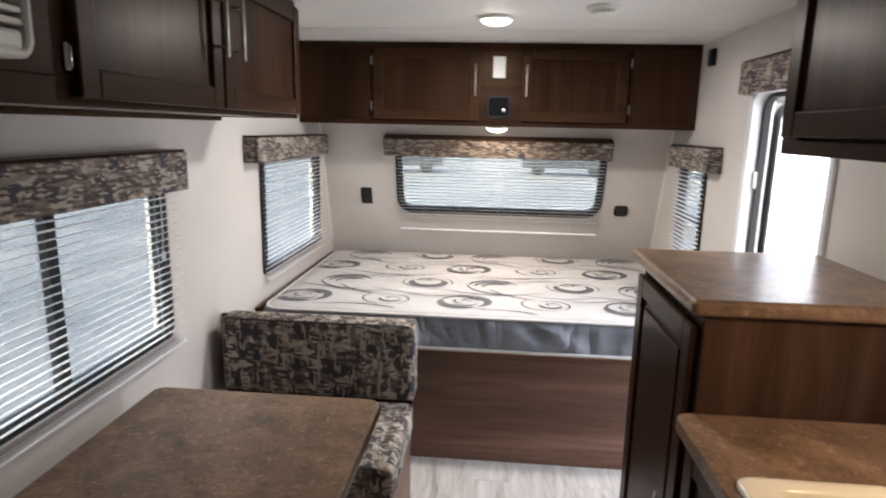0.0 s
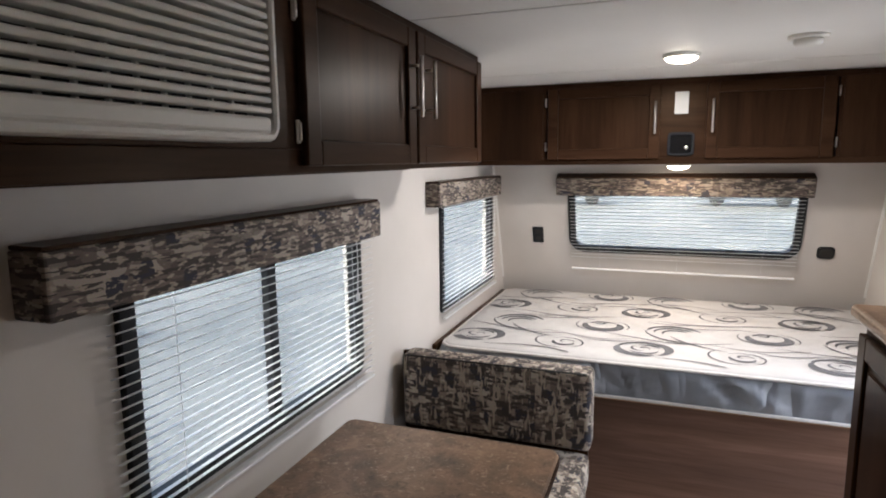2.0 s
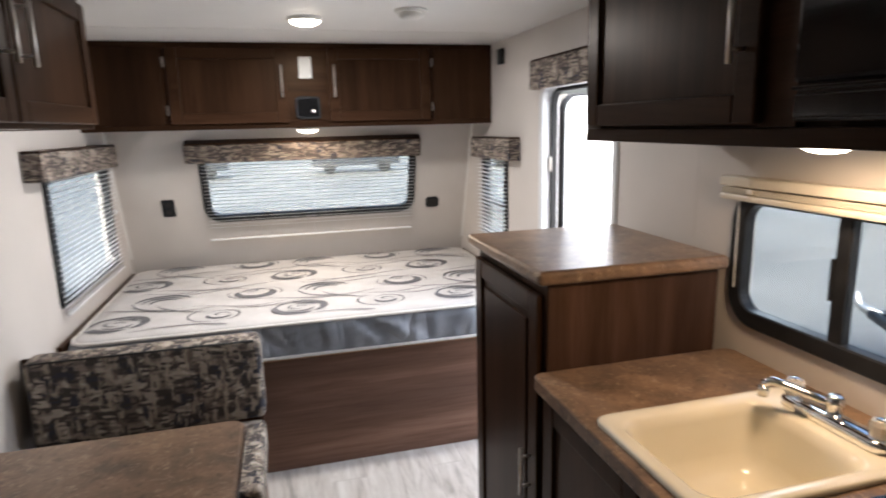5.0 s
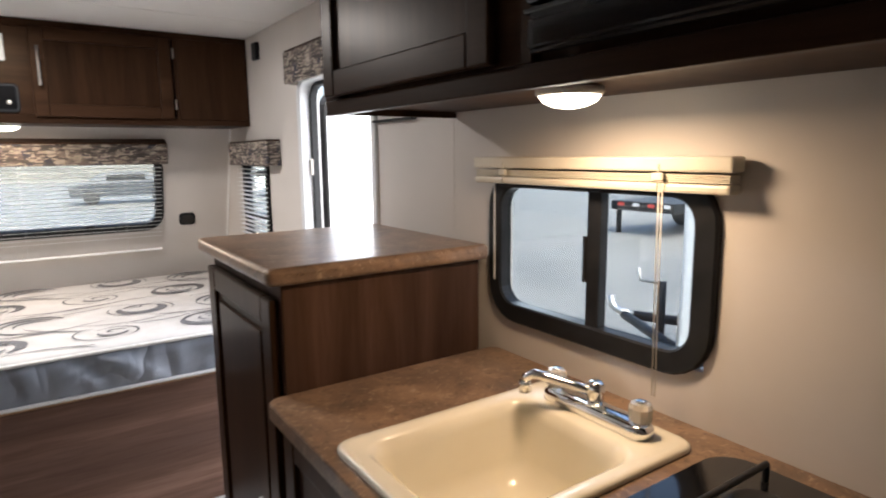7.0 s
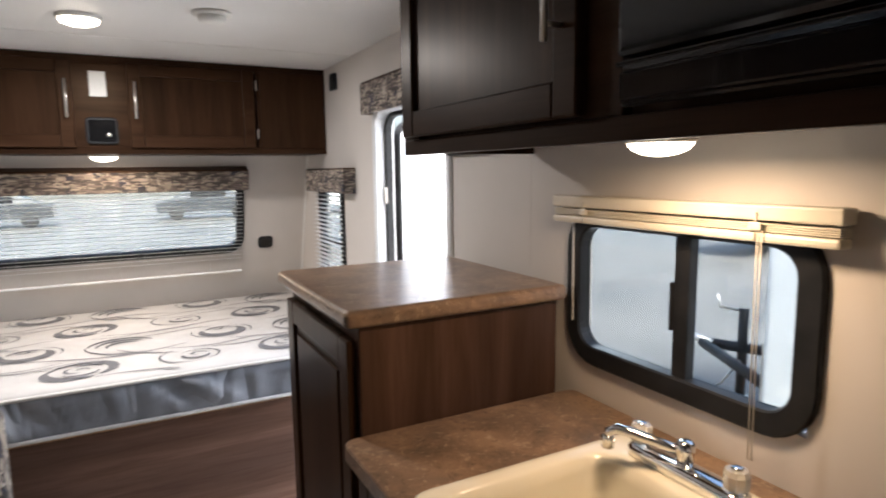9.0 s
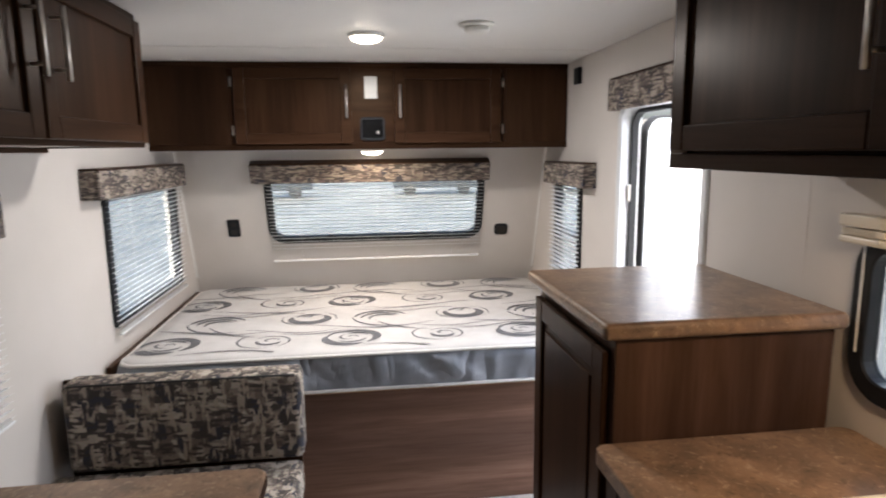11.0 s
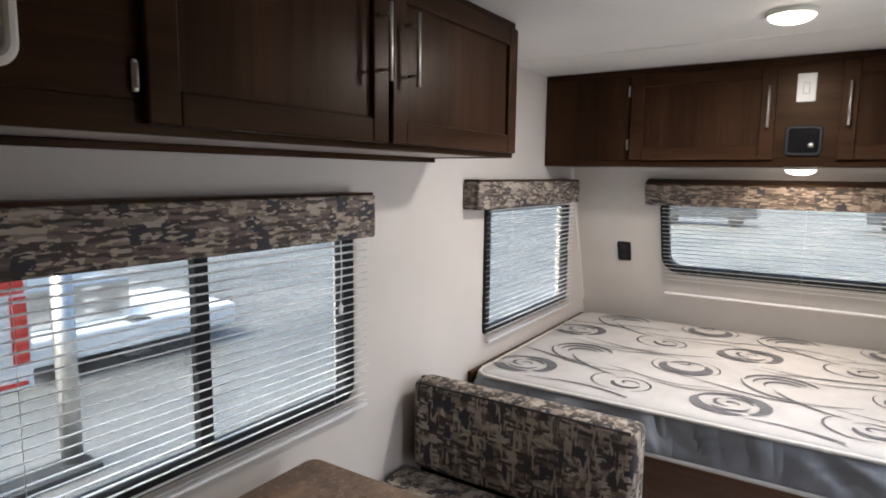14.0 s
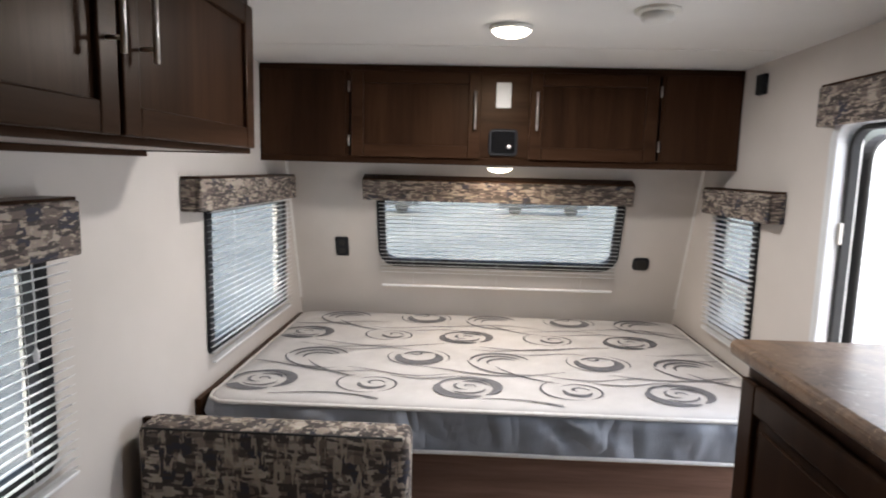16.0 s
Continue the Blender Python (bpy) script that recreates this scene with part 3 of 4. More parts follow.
# left overhead cabinet, with its air conditioner
LX, LB = -0.765, 1.557
lc = thing("overhead_cabinet", (-0.92, 1.0, LB), "dark stained wooden overhead cabinet with framed doors and bar handles", "cabinet")
solid("body", [((XL, YB, LB + 0.012), (LX - 0.02, 2.353, CEIL))], M_WOOD_Y, lc, bevel=0.002)
solid("face_frame", [((LX - 0.02, YB, LB), (LX, 2.365, LB + 0.05)), ((LX - 0.02, YB, CEIL - 0.04), (LX, 2.365, CEIL - 0.001)),
                     ((LX - 0.02, YB, LB + 0.05), (LX, 1.13, CEIL - 0.04)), ((LX - 0.02, 1.675, LB + 0.05), (LX, 1.725, CEIL - 0.04)),
                     ((LX - 0.02, 2.325, LB + 0.05), (LX, 2.365, CEIL - 0.04))], M_WOOD_Y, lc, bevel=0.002)
solid("end_panel", [((XL, 2.353, LB), (LX - 0.02, 2.365, CEIL - 0.001))], M_WOOD_Z, lc, bevel=0.002)
solid("underside", [((XL, YB, LB + 0.004), (LX - 0.022, 2.352, LB + 0.012))], M_WALL, lc, bevel=0)
solid("trim_strip", [((XL + 0.001, YB, LB - 0.014), (XL + 0.020, 2.372, LB + 0.003))], M_WOOD_Y, lc)
ML1 = facing_px(LX, 0, 0)
cab_door(lc, ML1, 1.115, 1.693, 1.572, 1.952, (1.660, 1.705, 1.872), 1.105)
cab_door(lc, ML1, 1.707, 2.345, 1.572, 1.952, (1.765, 1.705, 1.872))

ac = thing("air_conditioner", (LX + 0.02, 0.57, 1.60), "off-white plastic air conditioner grille set in the cabinet", "air conditioner")
MA = facing_px(LX, 0.57, 1.765)
ring("bezel", 0.70, 0.300, 0.014, 0.03, 0.095, M_PLASTIC, ac, MA, 0.001)
solid("chin", [((-0.33, -0.138, 0.004), (0.33, -0.110, 0.092))], M_PLASTIC, ac, MA, 0.006)
solid("recess", [((-0.33, -0.13, 0.003), (0.33, 0.13, 0.050))], M_DARKGAP, ac, MA)
for i in range(14):
    v = -0.104 + i * 0.0168
    solid("louvre", [((-0.33, v, 0.060), (0.335, v + 0.0098, 0.090))], M_PLASTIC, ac, MA, 0.003)
solid("rib", [((-0.32 + i * 0.045, -0.11, 0.058), (-0.315 + i * 0.045, 0.13, 0.066)) for i in range(15)], M_PLASTIC, ac, MA, 0.001)

# front overhead cabinet
FCY, FCB = 3.37, 1.548
fc = thing("overhead_cabinet", (0, 3.55, FCB), "dark stained wooden overhead cabinet across the front above the bed", "cabinet")
solid("body", [((XL + 0.001, FCY + 0.02, FCB + 0.01), (XR - 0.001, 3.72, CEIL - 0.001))], M_WOOD_X, fc, bevel=0.002)
solid("underside", [((XL + 0.001, FCY + 0.021, FCB + 0.002), (XR - 0.001, 3.74, FCB + 0.010))], M_WOOD_X, fc, bevel=0)
MF = facing_ny(0, FCY + 0.02, 0)
solid("face_frame", [((XL + 0.001, FCB, 0), (XR - 0.001, FCB + 0.035, 0.02)), ((XL + 0.001, CEIL - 0.035, 0), (XR - 0.001, CEIL - 0.002, 0.02)),
                     ((XL + 0.001, FCB + 0.035, 0), (-0.680, CEIL - 0.035, 0.02)), ((-0.110, FCB + 0.035, 0), (0.125, CEIL - 0.035, 0.02)),
                     ((0.685, FCB + 0.035, 0), (XR - 0.001, CEIL - 0.035, 0.02))], M_WOOD_X, fc, MF, 0.002)
MFd = facing_ny(0, FCY, 0)
cab_door(fc, MFd, -0.672, -0.098, FCB + 0.028, CEIL - 0.028, (-0.122, 1.703, 1.866), -0.684, wide=M_WOOD_X)
cab_door(fc, MFd, 0.118, 0.672, FCB + 0.028, CEIL - 0.028, (0.146, 1.703, 1.866), 0.684, wide=M_WOOD_X)
for p0, p1 in ((XL + 0.012, -0.700), (0.700, XR - 0.012)):
    solid("side_panel", [((p0, FCB + 0.028, 0.001), (p1, CEIL - 0.028, 0.007))], M_WOOD_Z, fc, MFd, 0.002)

sw = thing("switch_plate", (0.001, FCY - 0.002, 1.80), "white plastic switch plate on the cabinet", "switch")
solid("plate", [((-0.032, 1.800, 0.0005), (0.034, 1.910, 0.007))], M_PLASTIC, sw, MFd, 0.003)
solid("rocker", [((-0.010, 1.830, 0.007), (0.012, 1.873, 0.013))], M_PLASTIC, sw, MFd, 0.003)
sp = thing("stereo_panel", (0.005, FCY - 0.002, 1.59), "black square stereo control panel on the cabinet", "stereo")
ring("bezel", 0.128, 0.118, 0.014, 0.02, 0.014, M_BLACK, sp, MFd @ Matrix.Translation((0.005, 1.650, 0)), 0.0005)
plate("face", 0.10, 0.09, 0.008, 0.001, 0.008, M_GLOSS, sp, MFd @ Matrix.Translation((0.005, 1.650, 0)), 0.002)
lathe("knob", [(0.010, 0.008), (0.010, 0.018), (0.008, 0.020)], M_NICKEL, sp, MFd @ Matrix.Translation((0.031, 1.632, 0)), 16)


def dome_lamp(x, y, z, r, label):
    """A round diffuser under a white rim, hung from z."""
    d = thing("dome_lamp", (x, y, z), label, "lamp", "dome lamps")
    P = Matrix.Translation((x, y, z)) @ Matrix.Rotation(math.pi, 4, 'X')
    lathe("rim", [(r, 0.0), (r * 1.02, 0.004), (r, 0.012), (r * 0.94, 0.014)], M_PLASTIC, d, P)
    g = lathe("diffuser", [(r * 0.93, 0.010), (r * 0.90, 0.016), (r * 0.78, 0.024), (r * 0.5, 0.031), (r * 0.2, 0.034), (0.002, 0.0345)], M_LAMP, d, P)
    g.visible_shadow = False
    return d


dome_lamp(-0.02, 2.64, CEIL, 0.068, "lit round white dome lamp on the ceiling")
dome_lamp(0.0, 3.48, FCB + 0.002, 0.062, "lit round white dome lamp under the front cabinet")
dome_lamp(0.82, 0.93, 1.506, 0.055, "lit round white dome lamp under the kitchen cabinet")

sd = thing("smoke_detector", (0.37, 2.42, CEIL), "white round smoke detector on the ceiling", "smoke detector")
lathe("base", [(0.062, 0), (0.062, 0.008), (0.055, 0.012)], M_PLASTIC, sd, Matrix.Translation((0.37, 2.42, CEIL)) @ Matrix.Rotation(math.pi, 4, 'X'))
lathe("cover", [(0.044, 0.012), (0.044, 0.026), (0.036, 0.033), (0.012, 0.035)], M_PLASTIC, sd, Matrix.Translation((0.37, 2.42, CEIL)) @ Matrix.Rotation(math.pi, 4, 'X'))

# right overhead cabinet and microwave
RX, RB = 0.665, 1.494
rc = thing("overhead_cabinet", (0.86, 0.5, RB), "dark stained wooden overhead cabinet above the kitchen counter", "cabinet")
solid("body", [((RX + 0.02, YB, 1.518), (XR, 1.55, CEIL)), ((RX + 0.021, 1.548, RB), (XR, 1.558, 1.516))], M_WOOD_Y, rc, bevel=0.002)
solid("underside", [((RX + 0.02, YB, 1.510), (XR, 1.548, 1.517))], M_SIDE, rc, bevel=0)
MR = basis((RX + 0.02, 0, 0), (0, 1, 0), (0, 0, 1), (-1, 0, 0))
solid("face_frame", [((YB, RB - 0.004, 0), (1.56, RB + 0.03, 0.02)), ((0.855, CEIL - 0.03, 0), (1.56, CEIL - 0.001, 0.02)), ((1.48, RB + 0.03, 0), (1.56, CEIL - 0.03, 0.02)),
                     ((0.855, RB + 0.03, 0), (0.935, CEIL - 0.03, 0.02))], M_WOOD_Y, rc, MR, 0.002)
cab_door(rc, basis((RX, 0, 0), (0, 1, 0), (0, 0, 1), (-1, 0, 0)), 0.925, 1.525, RB + 0.035, CEIL - 0.028, (0.96, 1.635, 1.795), None)
mw = thing("microwave_oven", (0.8, 0.42, 1.53), "glossy black microwave oven built in above the stove", "microwave")
MM = basis((RX, 0, 0), (0, 1, 0), (0, 0, 1), (-1, 0, 0))
solid("body", [((0.05, 1.533, 0.001), (0.848, CEIL - 0.002, 0.012))], M_GLOSS, mw, MM, 0.006)
solid("door", [((0.25, 1.592, 0.012), (0.838, CEIL - 0.015, 0.030))], M_GLOSS, mw, MM, 0.008)
solid("vent_grille", [((0.06, 1.539, 0.012), (0.843, 1.577, 0.020))], M_GLOSS, mw, MM, 0.006)
solid("trim_line", [((0.25, 1.582, 0.012), (0.843, 1.589, 0.026))], M_GLOSS, mw, MM, 0.002)
solid("control_panel", [((0.06, 1.592, 0.012), (0.24, CEIL - 0.015, 0.026))], M_BLACK, mw, MM, 0.004)
tube("handle", [(0.275, 1.63, 0.055), (0.275, 1.90, 0.055)], 0.008, M_BLACK, mw, MM)
plate("badge", 0.05, 0.012, 0.004, 0.030, 0.032, M_NICKEL, mw, MM @ Matrix.Translation((0.58, 1.64, 0)), 0.0005)

# ---- pantry and counter ----
pn = thing("pantry_cabinet", (0.75, 1.66, 0), "dark stained wooden pantry cabinet with a framed door", "cabinet")
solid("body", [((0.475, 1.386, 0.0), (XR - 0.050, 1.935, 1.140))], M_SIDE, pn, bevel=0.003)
MP = basis((0.475, 0, 0), (0, 1, 0), (0, 0, 1), (-1, 0, 0))
cab_door(pn, MP, 1.405, 1.920, 0.10, 1.105, (1.442, 0.52, 0.66), None, 0.06, M_WOOD_Z, True)
solid("top", [((0.438, 1.360, 1.140), (XR - 0.034, 1.960, 1.178))], M_LAMINATE, pn, bevel=0.014, seg=4)

ct = thing("kitchen_counter", (0.8, 0.6, 0), "brown stone-look laminate counter on dark wooden base cabinets", "counter")
CT, SX0, SX1, SY0, SY1 = 0.905, 0.455, 0.958, 0.752, 1.112
CY0, CY1, CX0, CX1 = 0.10, 1.384, 0.428, XR - 0.001


def counter_loop(grow, z):
    return [((CX0 + CX1) / 2 + a, (CY0 + CY1) / 2 + b, z) for a, b in outline(CX1 - CX0 + 2 * grow, CY1 - CY0 + 2 * grow, 0.03 + grow, 6)]


def cut_loop(z):
    return [((SX0 + SX1) / 2 + a, (SY0 + SY1) / 2 + b, z) for a, b in outline(SX1 - SX0 - 0.04, SY1 - SY0 - 0.04, 0.03, 6)]


loft("top", [counter_loop(-0.004, 0.867), counter_loop(0, 0.873), counter_loop(0, CT - 0.003), counter_loop(-0.003, CT),
             cut_loop(CT), cut_loop(0.867)], M_LAMINATE, ct, smooth=False, close=True)
solid("base_cabinet", [((0.476, 0.10, 0.0), (XR - 0.002, 1.384, 0.70)), ((0.476, 0.10, 0.70), (0.506, 1.384, 0.867))], M_WOOD_Y, ct, bevel=0.003)
MC = basis((0.476, 0, 0), (0, 1, 0), (0, 0, 1), (-1, 0, 0))
cab_door(ct, MC, 0.935, 1.365, 0.12, 0.845, (0.97, 0.66, 0.80), None, 0.055, M_WOOD_Z)
cab_door(ct, MC, 0.485, 0.920, 0.12, 0.845, (0.885, 0.66, 0.80), None, 0.055, M_WOOD_Z)


def sink():
    s = thing("kitchen_sink", (0.70, 0.93, CT), "cream plastic drop-in kitchen sink, empty", "sink")
    cx, cy, w, h = (SX0 + SX1) / 2, (SY0 + SY1) / 2, SX1 - SX0, SY1 - SY0
    bx, bw, bh = -0.035, w - 0.15, h - 0.075
    z = CT
    def loop(w_, h_, r, zz, off=0.0):
        return [(cx + off + px, cy + py, zz) for px, py in outline(w_, h_, r, 8)]
    loops = [loop(w, h, 0.03, z + 0.001), loop(w, h, 0.03, z + 0.008), loop(w - 0.01, h - 0.01, 0.028, z + 0.012),
             loop(w - 0.03, h - 0.03, 0.026, z + 0.011), loop(bw + 0.02, bh + 0.02, 0.05, z + 0.010, bx), loop(bw, bh, 0.05, z + 0.004, bx),
             loop(bw - 0.012, bh - 0.012, 0.05, z - 0.02, bx), loop(bw - 0.03, bh - 0.03, 0.05, z - 0.10, bx), loop(bw - 0.06, bh - 0.06, 0.05, z - 0.135, bx),
             loop(bw - 0.12, bh - 0.12, 0.04, z - 0.145, bx), loop(0.06, 0.06, 0.029, z - 0.147, bx)]
    loft("basin", loops, M_CREAM, s, caps=(False, True))
    lathe("drain", [(0.032, 0), (0.032, 0.003), (0.024, 0.003), (0.020, 0.001)], M_CHROME, s, Matrix.Translation((cx + bx, cy, z - 0.146)))
    f = thing("faucet", (0.90, 0.925, CT + 0.012), "chrome kitchen faucet with two clear acrylic knobs", "faucet")
    fx, fy, fz = 0.900, 0.925, CT + 0.0115
    plate("base_plate", 0.050, 0.245, 0.024, 0.0, 0.024, M_CHROME, f, Matrix.Translation((fx, fy, fz)), 0.007, True)
    lathe("post", [(0.015, 0.02), (0.015, 0.040), (0.017, 0.046), (0.016, 0.062), (0.010, 0.068)], M_CHROME, f, Matrix.Translation((fx, fy, fz)))
    tube("spout", [(fx, fy, fz + 0.045), (fx - 0.020, fy + 0.035, fz + 0.052), (fx - 0.048, fy + 0.075, fz + 0.062), (fx - 0.064, fy + 0.098, fz + 0.066),
                   (fx - 0.072, fy + 0.108, fz + 0.060), (fx - 0.074, fy + 0.111, fz + 0.040)], 0.0095, M_CHROME, f)
    lathe("aerator", [(0.012, 0), (0.0125, 0.020), (0.010, 0.024)], M_CHROME, f, Matrix.Translation((fx - 0.074, fy + 0.111, fz + 0.028)))
    for s_ in (-0.1, 0.1):
        P = Matrix.Translation((fx, fy + s_, fz + 0.022))
        lathe("knob", [(0.011, 0.0), (0.020, 0.008), (0.021, 0.030), (0.017, 0.038)], M_ACRYLIC, f, P, 10, False)
        lathe("knob_cap", [(0.010, 0.038), (0.010, 0.041), (0.007, 0.043)], M_CHROME, f, P, 16)


sink()
stv = thing("cooktop", (0.73, 0.42, CT), "black gas cooktop set into the counter", "stove")
plate("panel", 0.46, 0.58, 0.06, 0.0, 0.016, M_GLOSS, stv, Matrix.Translation((0.735, 0.425, CT + 0.001)), 0.006)
for bx, by in ((0.83, 0.58), (0.83, 0.28), (0.63, 0.42)):
    lathe("burner", [(0.05, 0.0), (0.05, 0.010), (0.035, 0.018), (0.01, 0.019)], M_BLACK, stv, Matrix.Translation((bx, by, CT + 0.017)))
for k in range(3):
    tube("grate_bar", [(0.55, 0.22 + k * 0.2, CT + 0.045), (0.92, 0.22 + k * 0.2, CT + 0.045)], 0.005, M_BLACK, stv)
    for gx in (0.55, 0.92):
        tube("grate_foot", [(gx, 0.22 + k * 0.2, CT + 0.016), (gx, 0.22 + k * 0.2, CT + 0.045)], 0.005, M_BLACK, stv)

# ---- dinette ----
tb = thing("dinette_table", (-0.655, 1.22, 0), "brown stone-look laminate dinette table with rounded corners", "table")
plate("top", 0.69, 0.95, 0.035, 0.715, 0.746, M_LAMINATE, tb, Matrix.Translation((-0.655, 1.215, 0)), 0.006)
ring("edge_band", 0.694, 0.954, 0.010, 0.037, 0.740, M_WOOD_Y, tb, Matrix.Translation((-0.655, 1.215, 0)), 0.712)
lathe("pedestal", [(0.03, 0.03), (0.03, 0.714)], M_CHROME, tb, Matrix.Translation((-0.655, 1.23, 0)))
lathe("pedestal_foot", [(0.13, 0.0), (0.12, 0.012), (0.045, 0.030), (0.034, 0.05)], M_BLACK, tb, Matrix.Translation((-0.655, 1.23, 0)))
bn = thing("dinette_bench", (-0.68, 2.0, 0), "dinette bench upholstered in patterned brown and beige fabric", "bench")
solid("seat_base", [((XL + 0.004, 1.79, 0.0), (-0.305, 2.315, 0.360))], M_PANEL, bn, bevel=0.004)
solid("seat_cushion", [((XL + 0.006, 1.745, 0.361), (-0.283, 2.220, 0.485))], M_FABRIC_V, bn, bevel=0.022, seg=3, smooth=True)
solid("back_cushion", [((-1.045, 2.205, 0.487), (-0.280, 2.312, 0.800))], M_FABRIC_V, bn, pose(0, 0, 0), 0.024, 3, True)
solid("back_board", [((XL + 0.004, 2.316, 0.361), (-0.300, 2.334, 0.775))], M_WOOD_Z, bn, bevel=0.003)
tube("welt", [(-1.025, 2.209, 0.793), (-0.300, 2.209, 0.793)], 0.0035, M_RUBBER, bn)

# ---- bed ----
bed = thing("bed_platform", (0, 3.4, 0), "brown wood-grain panelled bed platform across the front", "bed base")
solid("front_panel", [((XL + 0.003, 2.646, 0.0), (XR - 0.003, 2.664, 0.535))], M_PANEL, bed, bevel=0.002)
solid("front_edge", [((XL + 0.003, 2.640, 0.536), (XR - 0.003, 2.666, 0.552))], M_EDGE, bed, bevel=0.003)
solid("deck", [((XL + 0.003, 2.667, 0.530), (XR - 0.003, FY - 0.003, 0.552))], M_PANEL, bed, bevel=0.002)
solid("side_rail", [((XL + 0.003, 2.65, 0.553), (XL + 0.024, FY - 0.004, 0.700))], M_WOOD_Y, bed, bevel=0.003)
solid("side_rail", [((XR - 0.026, 2.65, 0.553), (XR - 0.003, FY - 0.004, 0.700))], M_WOOD_Y, bed, bevel=0.003)


def mattress():
    m = thing("mattress", (0, 3.25, 0.553), "bare white mattress printed with grey scrolls and a grey side band", "mattress")
    x0, x1, y0, y1, z0, z1 = -1.035, 0.985, 2.605, 3.915, 0.556, 0.728
    cx, cy, w, h = (x0 + x1) / 2, (y0 + y1) / 2, x1 - x0, y1 - y0
    def rr(dw, r):
        base = outline(w - 2 * dw, h - 2 * dw, r, 6)
        pts = []
        for a, b in zip(base, base[1:] + base[:1]):
            n = max(1, int(math.dist(a, b) / 0.02))
            pts += [(a[0] + (b[0] - a[0]) * i / n, a[1] + (b[1] - a[1]) * i / n) for i in range(n)]
        return pts
    ref = rr(0, 0.07)
    def loop(dw, z, amp):
        out = []
        for px, py in ref:
            sx, sy = (w - 2 * dw) / w, (h - 2 * dw) / h
            k = amp * 0.8 * noise.noise(Vector((px * 6 + z * 5, py * 6, z * 4))) + amp * 1.1 * noise.noise(Vector((px * 15 + z * 17, py * 15, z * 3)))
            d = Vector((px, py)).normalized()
            out.append((cx + px * sx + d.x * k, cy + py * sy + d.y * k, z + 0.25 * k * (1 if amp else 0)))
        return out
    levels = [(0.010, z0, 0.004), (0.002, z0 + 0.02, 0.008), (-0.004, z0 + 0.05, 0.020), (-0.004, z0 + 0.08, 0.024), (-0.004, z0 + 0.11, 0.022), (0.0, z0 + 0.14, 0.014), (0.004, z1 - 0.028, 0.006), (0.008, z1 - 0.016, 0.002)]
    loft("side_band", [loop(*l) for l in levels], M_BAND, m, caps=(True, False))
    tops = [loop(0.008, z1 - 0.016, 0.002), loop(0.010, z1 - 0.008, 0.002), loop(0.020, z1 - 0.001, 0.001)]
    for f in (0.05, 0.10, 0.16, 0.24, 0.34, 0.46, 0.57):
        tops.append([(px + 0.0, py, z1 + 0.003 + 0.0012 * noise.noise(Vector((px * 5, py * 5, 2)))) for px, py, _ in
                     [(cx + a * (1 - f / 0.62), cy + b * (1 - f / 0.62), 0) for a, b in ref]])
    loft("ticking", tops, M_TICKING, m, caps=(False, True))
    for z, dw in ((z1 - 0.014, 0.001), (z0 + 0.006, 0.004)):
        path = loop(dw, z, 0.004)
        tube("piping", [path[i % len(path)] for i in range(0, len(path) + 3, 3)], 0.0075, M_PIPING, m, n=7)

    # printed scrolls, in a lattice of four kinds
    def arc(ox, oy, r0, r1, a0, a1, wide, sx=1.2, sy=1.06, n=22):
        out = []
        for i in range(n + 1):
            f = i / n
            a, r = radians(a0 + (a1 - a0) * f), r0 + (r1 - r0) * f
            k = wide * (0.18 + 0.82 * math.sin(math.pi * min(1, f * 1.02)) ** 0.8)
            out.append([(ox + sx * (r + s * k / 2) * math.cos(a), oy + sy * (r + s * k / 2) * math.sin(a)) for s in (-1, 1)])
        return out

    def tendril(ox, oy, length, rise, phase, wide=0.0095, n=26):
        out = []
        for i in range(n + 1):
            f = i / n
            yy = oy + rise * math.sin(phase + f * 4.6) * (0.5 + 0.5 * f) - 0.03 * f
            k = wide * (0.35 + 0.65 * math.sin(math.pi * f))
            out.append([(ox + length * f, yy - k / 2), (ox + length * f, yy + k / 2)])
        return out

    def rose(ox, oy):
        return [arc(ox - 0.004, oy - 0.004, 0.088, 0.092, 165, 300, 0.040), arc(ox + 0.006, oy + 0.002, 0.092, 0.084, -55, 120, 0.036), arc(ox - 0.012, oy + 0.012, 0.062, 0.078, 75, 200, 0.014),
                arc(ox + 0.005, oy - 0.008, 0.060, 0.052, 215, 350, 0.014), arc(ox + 0.014, oy + 0.010, 0.050, 0.040, 10, 130, 0.013),
                arc(ox - 0.006, oy, 0.036, 0.030, 120, 290, 0.011), arc(ox + 0.006, oy + 0.002, 0.022, 0.010, -20, 200, 0.009)]

    def eye(ox, oy):
        return [arc(ox, oy, 0.074, 0.070, 160, 400, 0.050), arc(ox, oy + 0.004, 0.066, 0.060, 40, 160, 0.016), arc(ox - 0.004, oy, 0.108, 0.104, 150, 290, 0.006),
                arc(ox + 0.004, oy, 0.106, 0.098, -30, 70, 0.006), arc(ox - 0.01, oy + 0.05, 0.026, 0.010, 200, 400, 0.011)]

    def crescent(ox, oy):
        return [arc(ox, oy - 0.03, 0.112, 0.098, 20, 175, 0.022), arc(ox + 0.006, oy - 0.038, 0.080, 0.076, 30, 185, 0.017), arc(ox + 0.022, oy - 0.046, 0.052, 0.058, 40, 200, 0.015),
                arc(ox + 0.075, oy - 0.02, 0.17, 0.15, 180, 285, 0.012), arc(ox + 0.28, oy + 0.09, 0.30, 0.34, 215, 262, 0.011)]

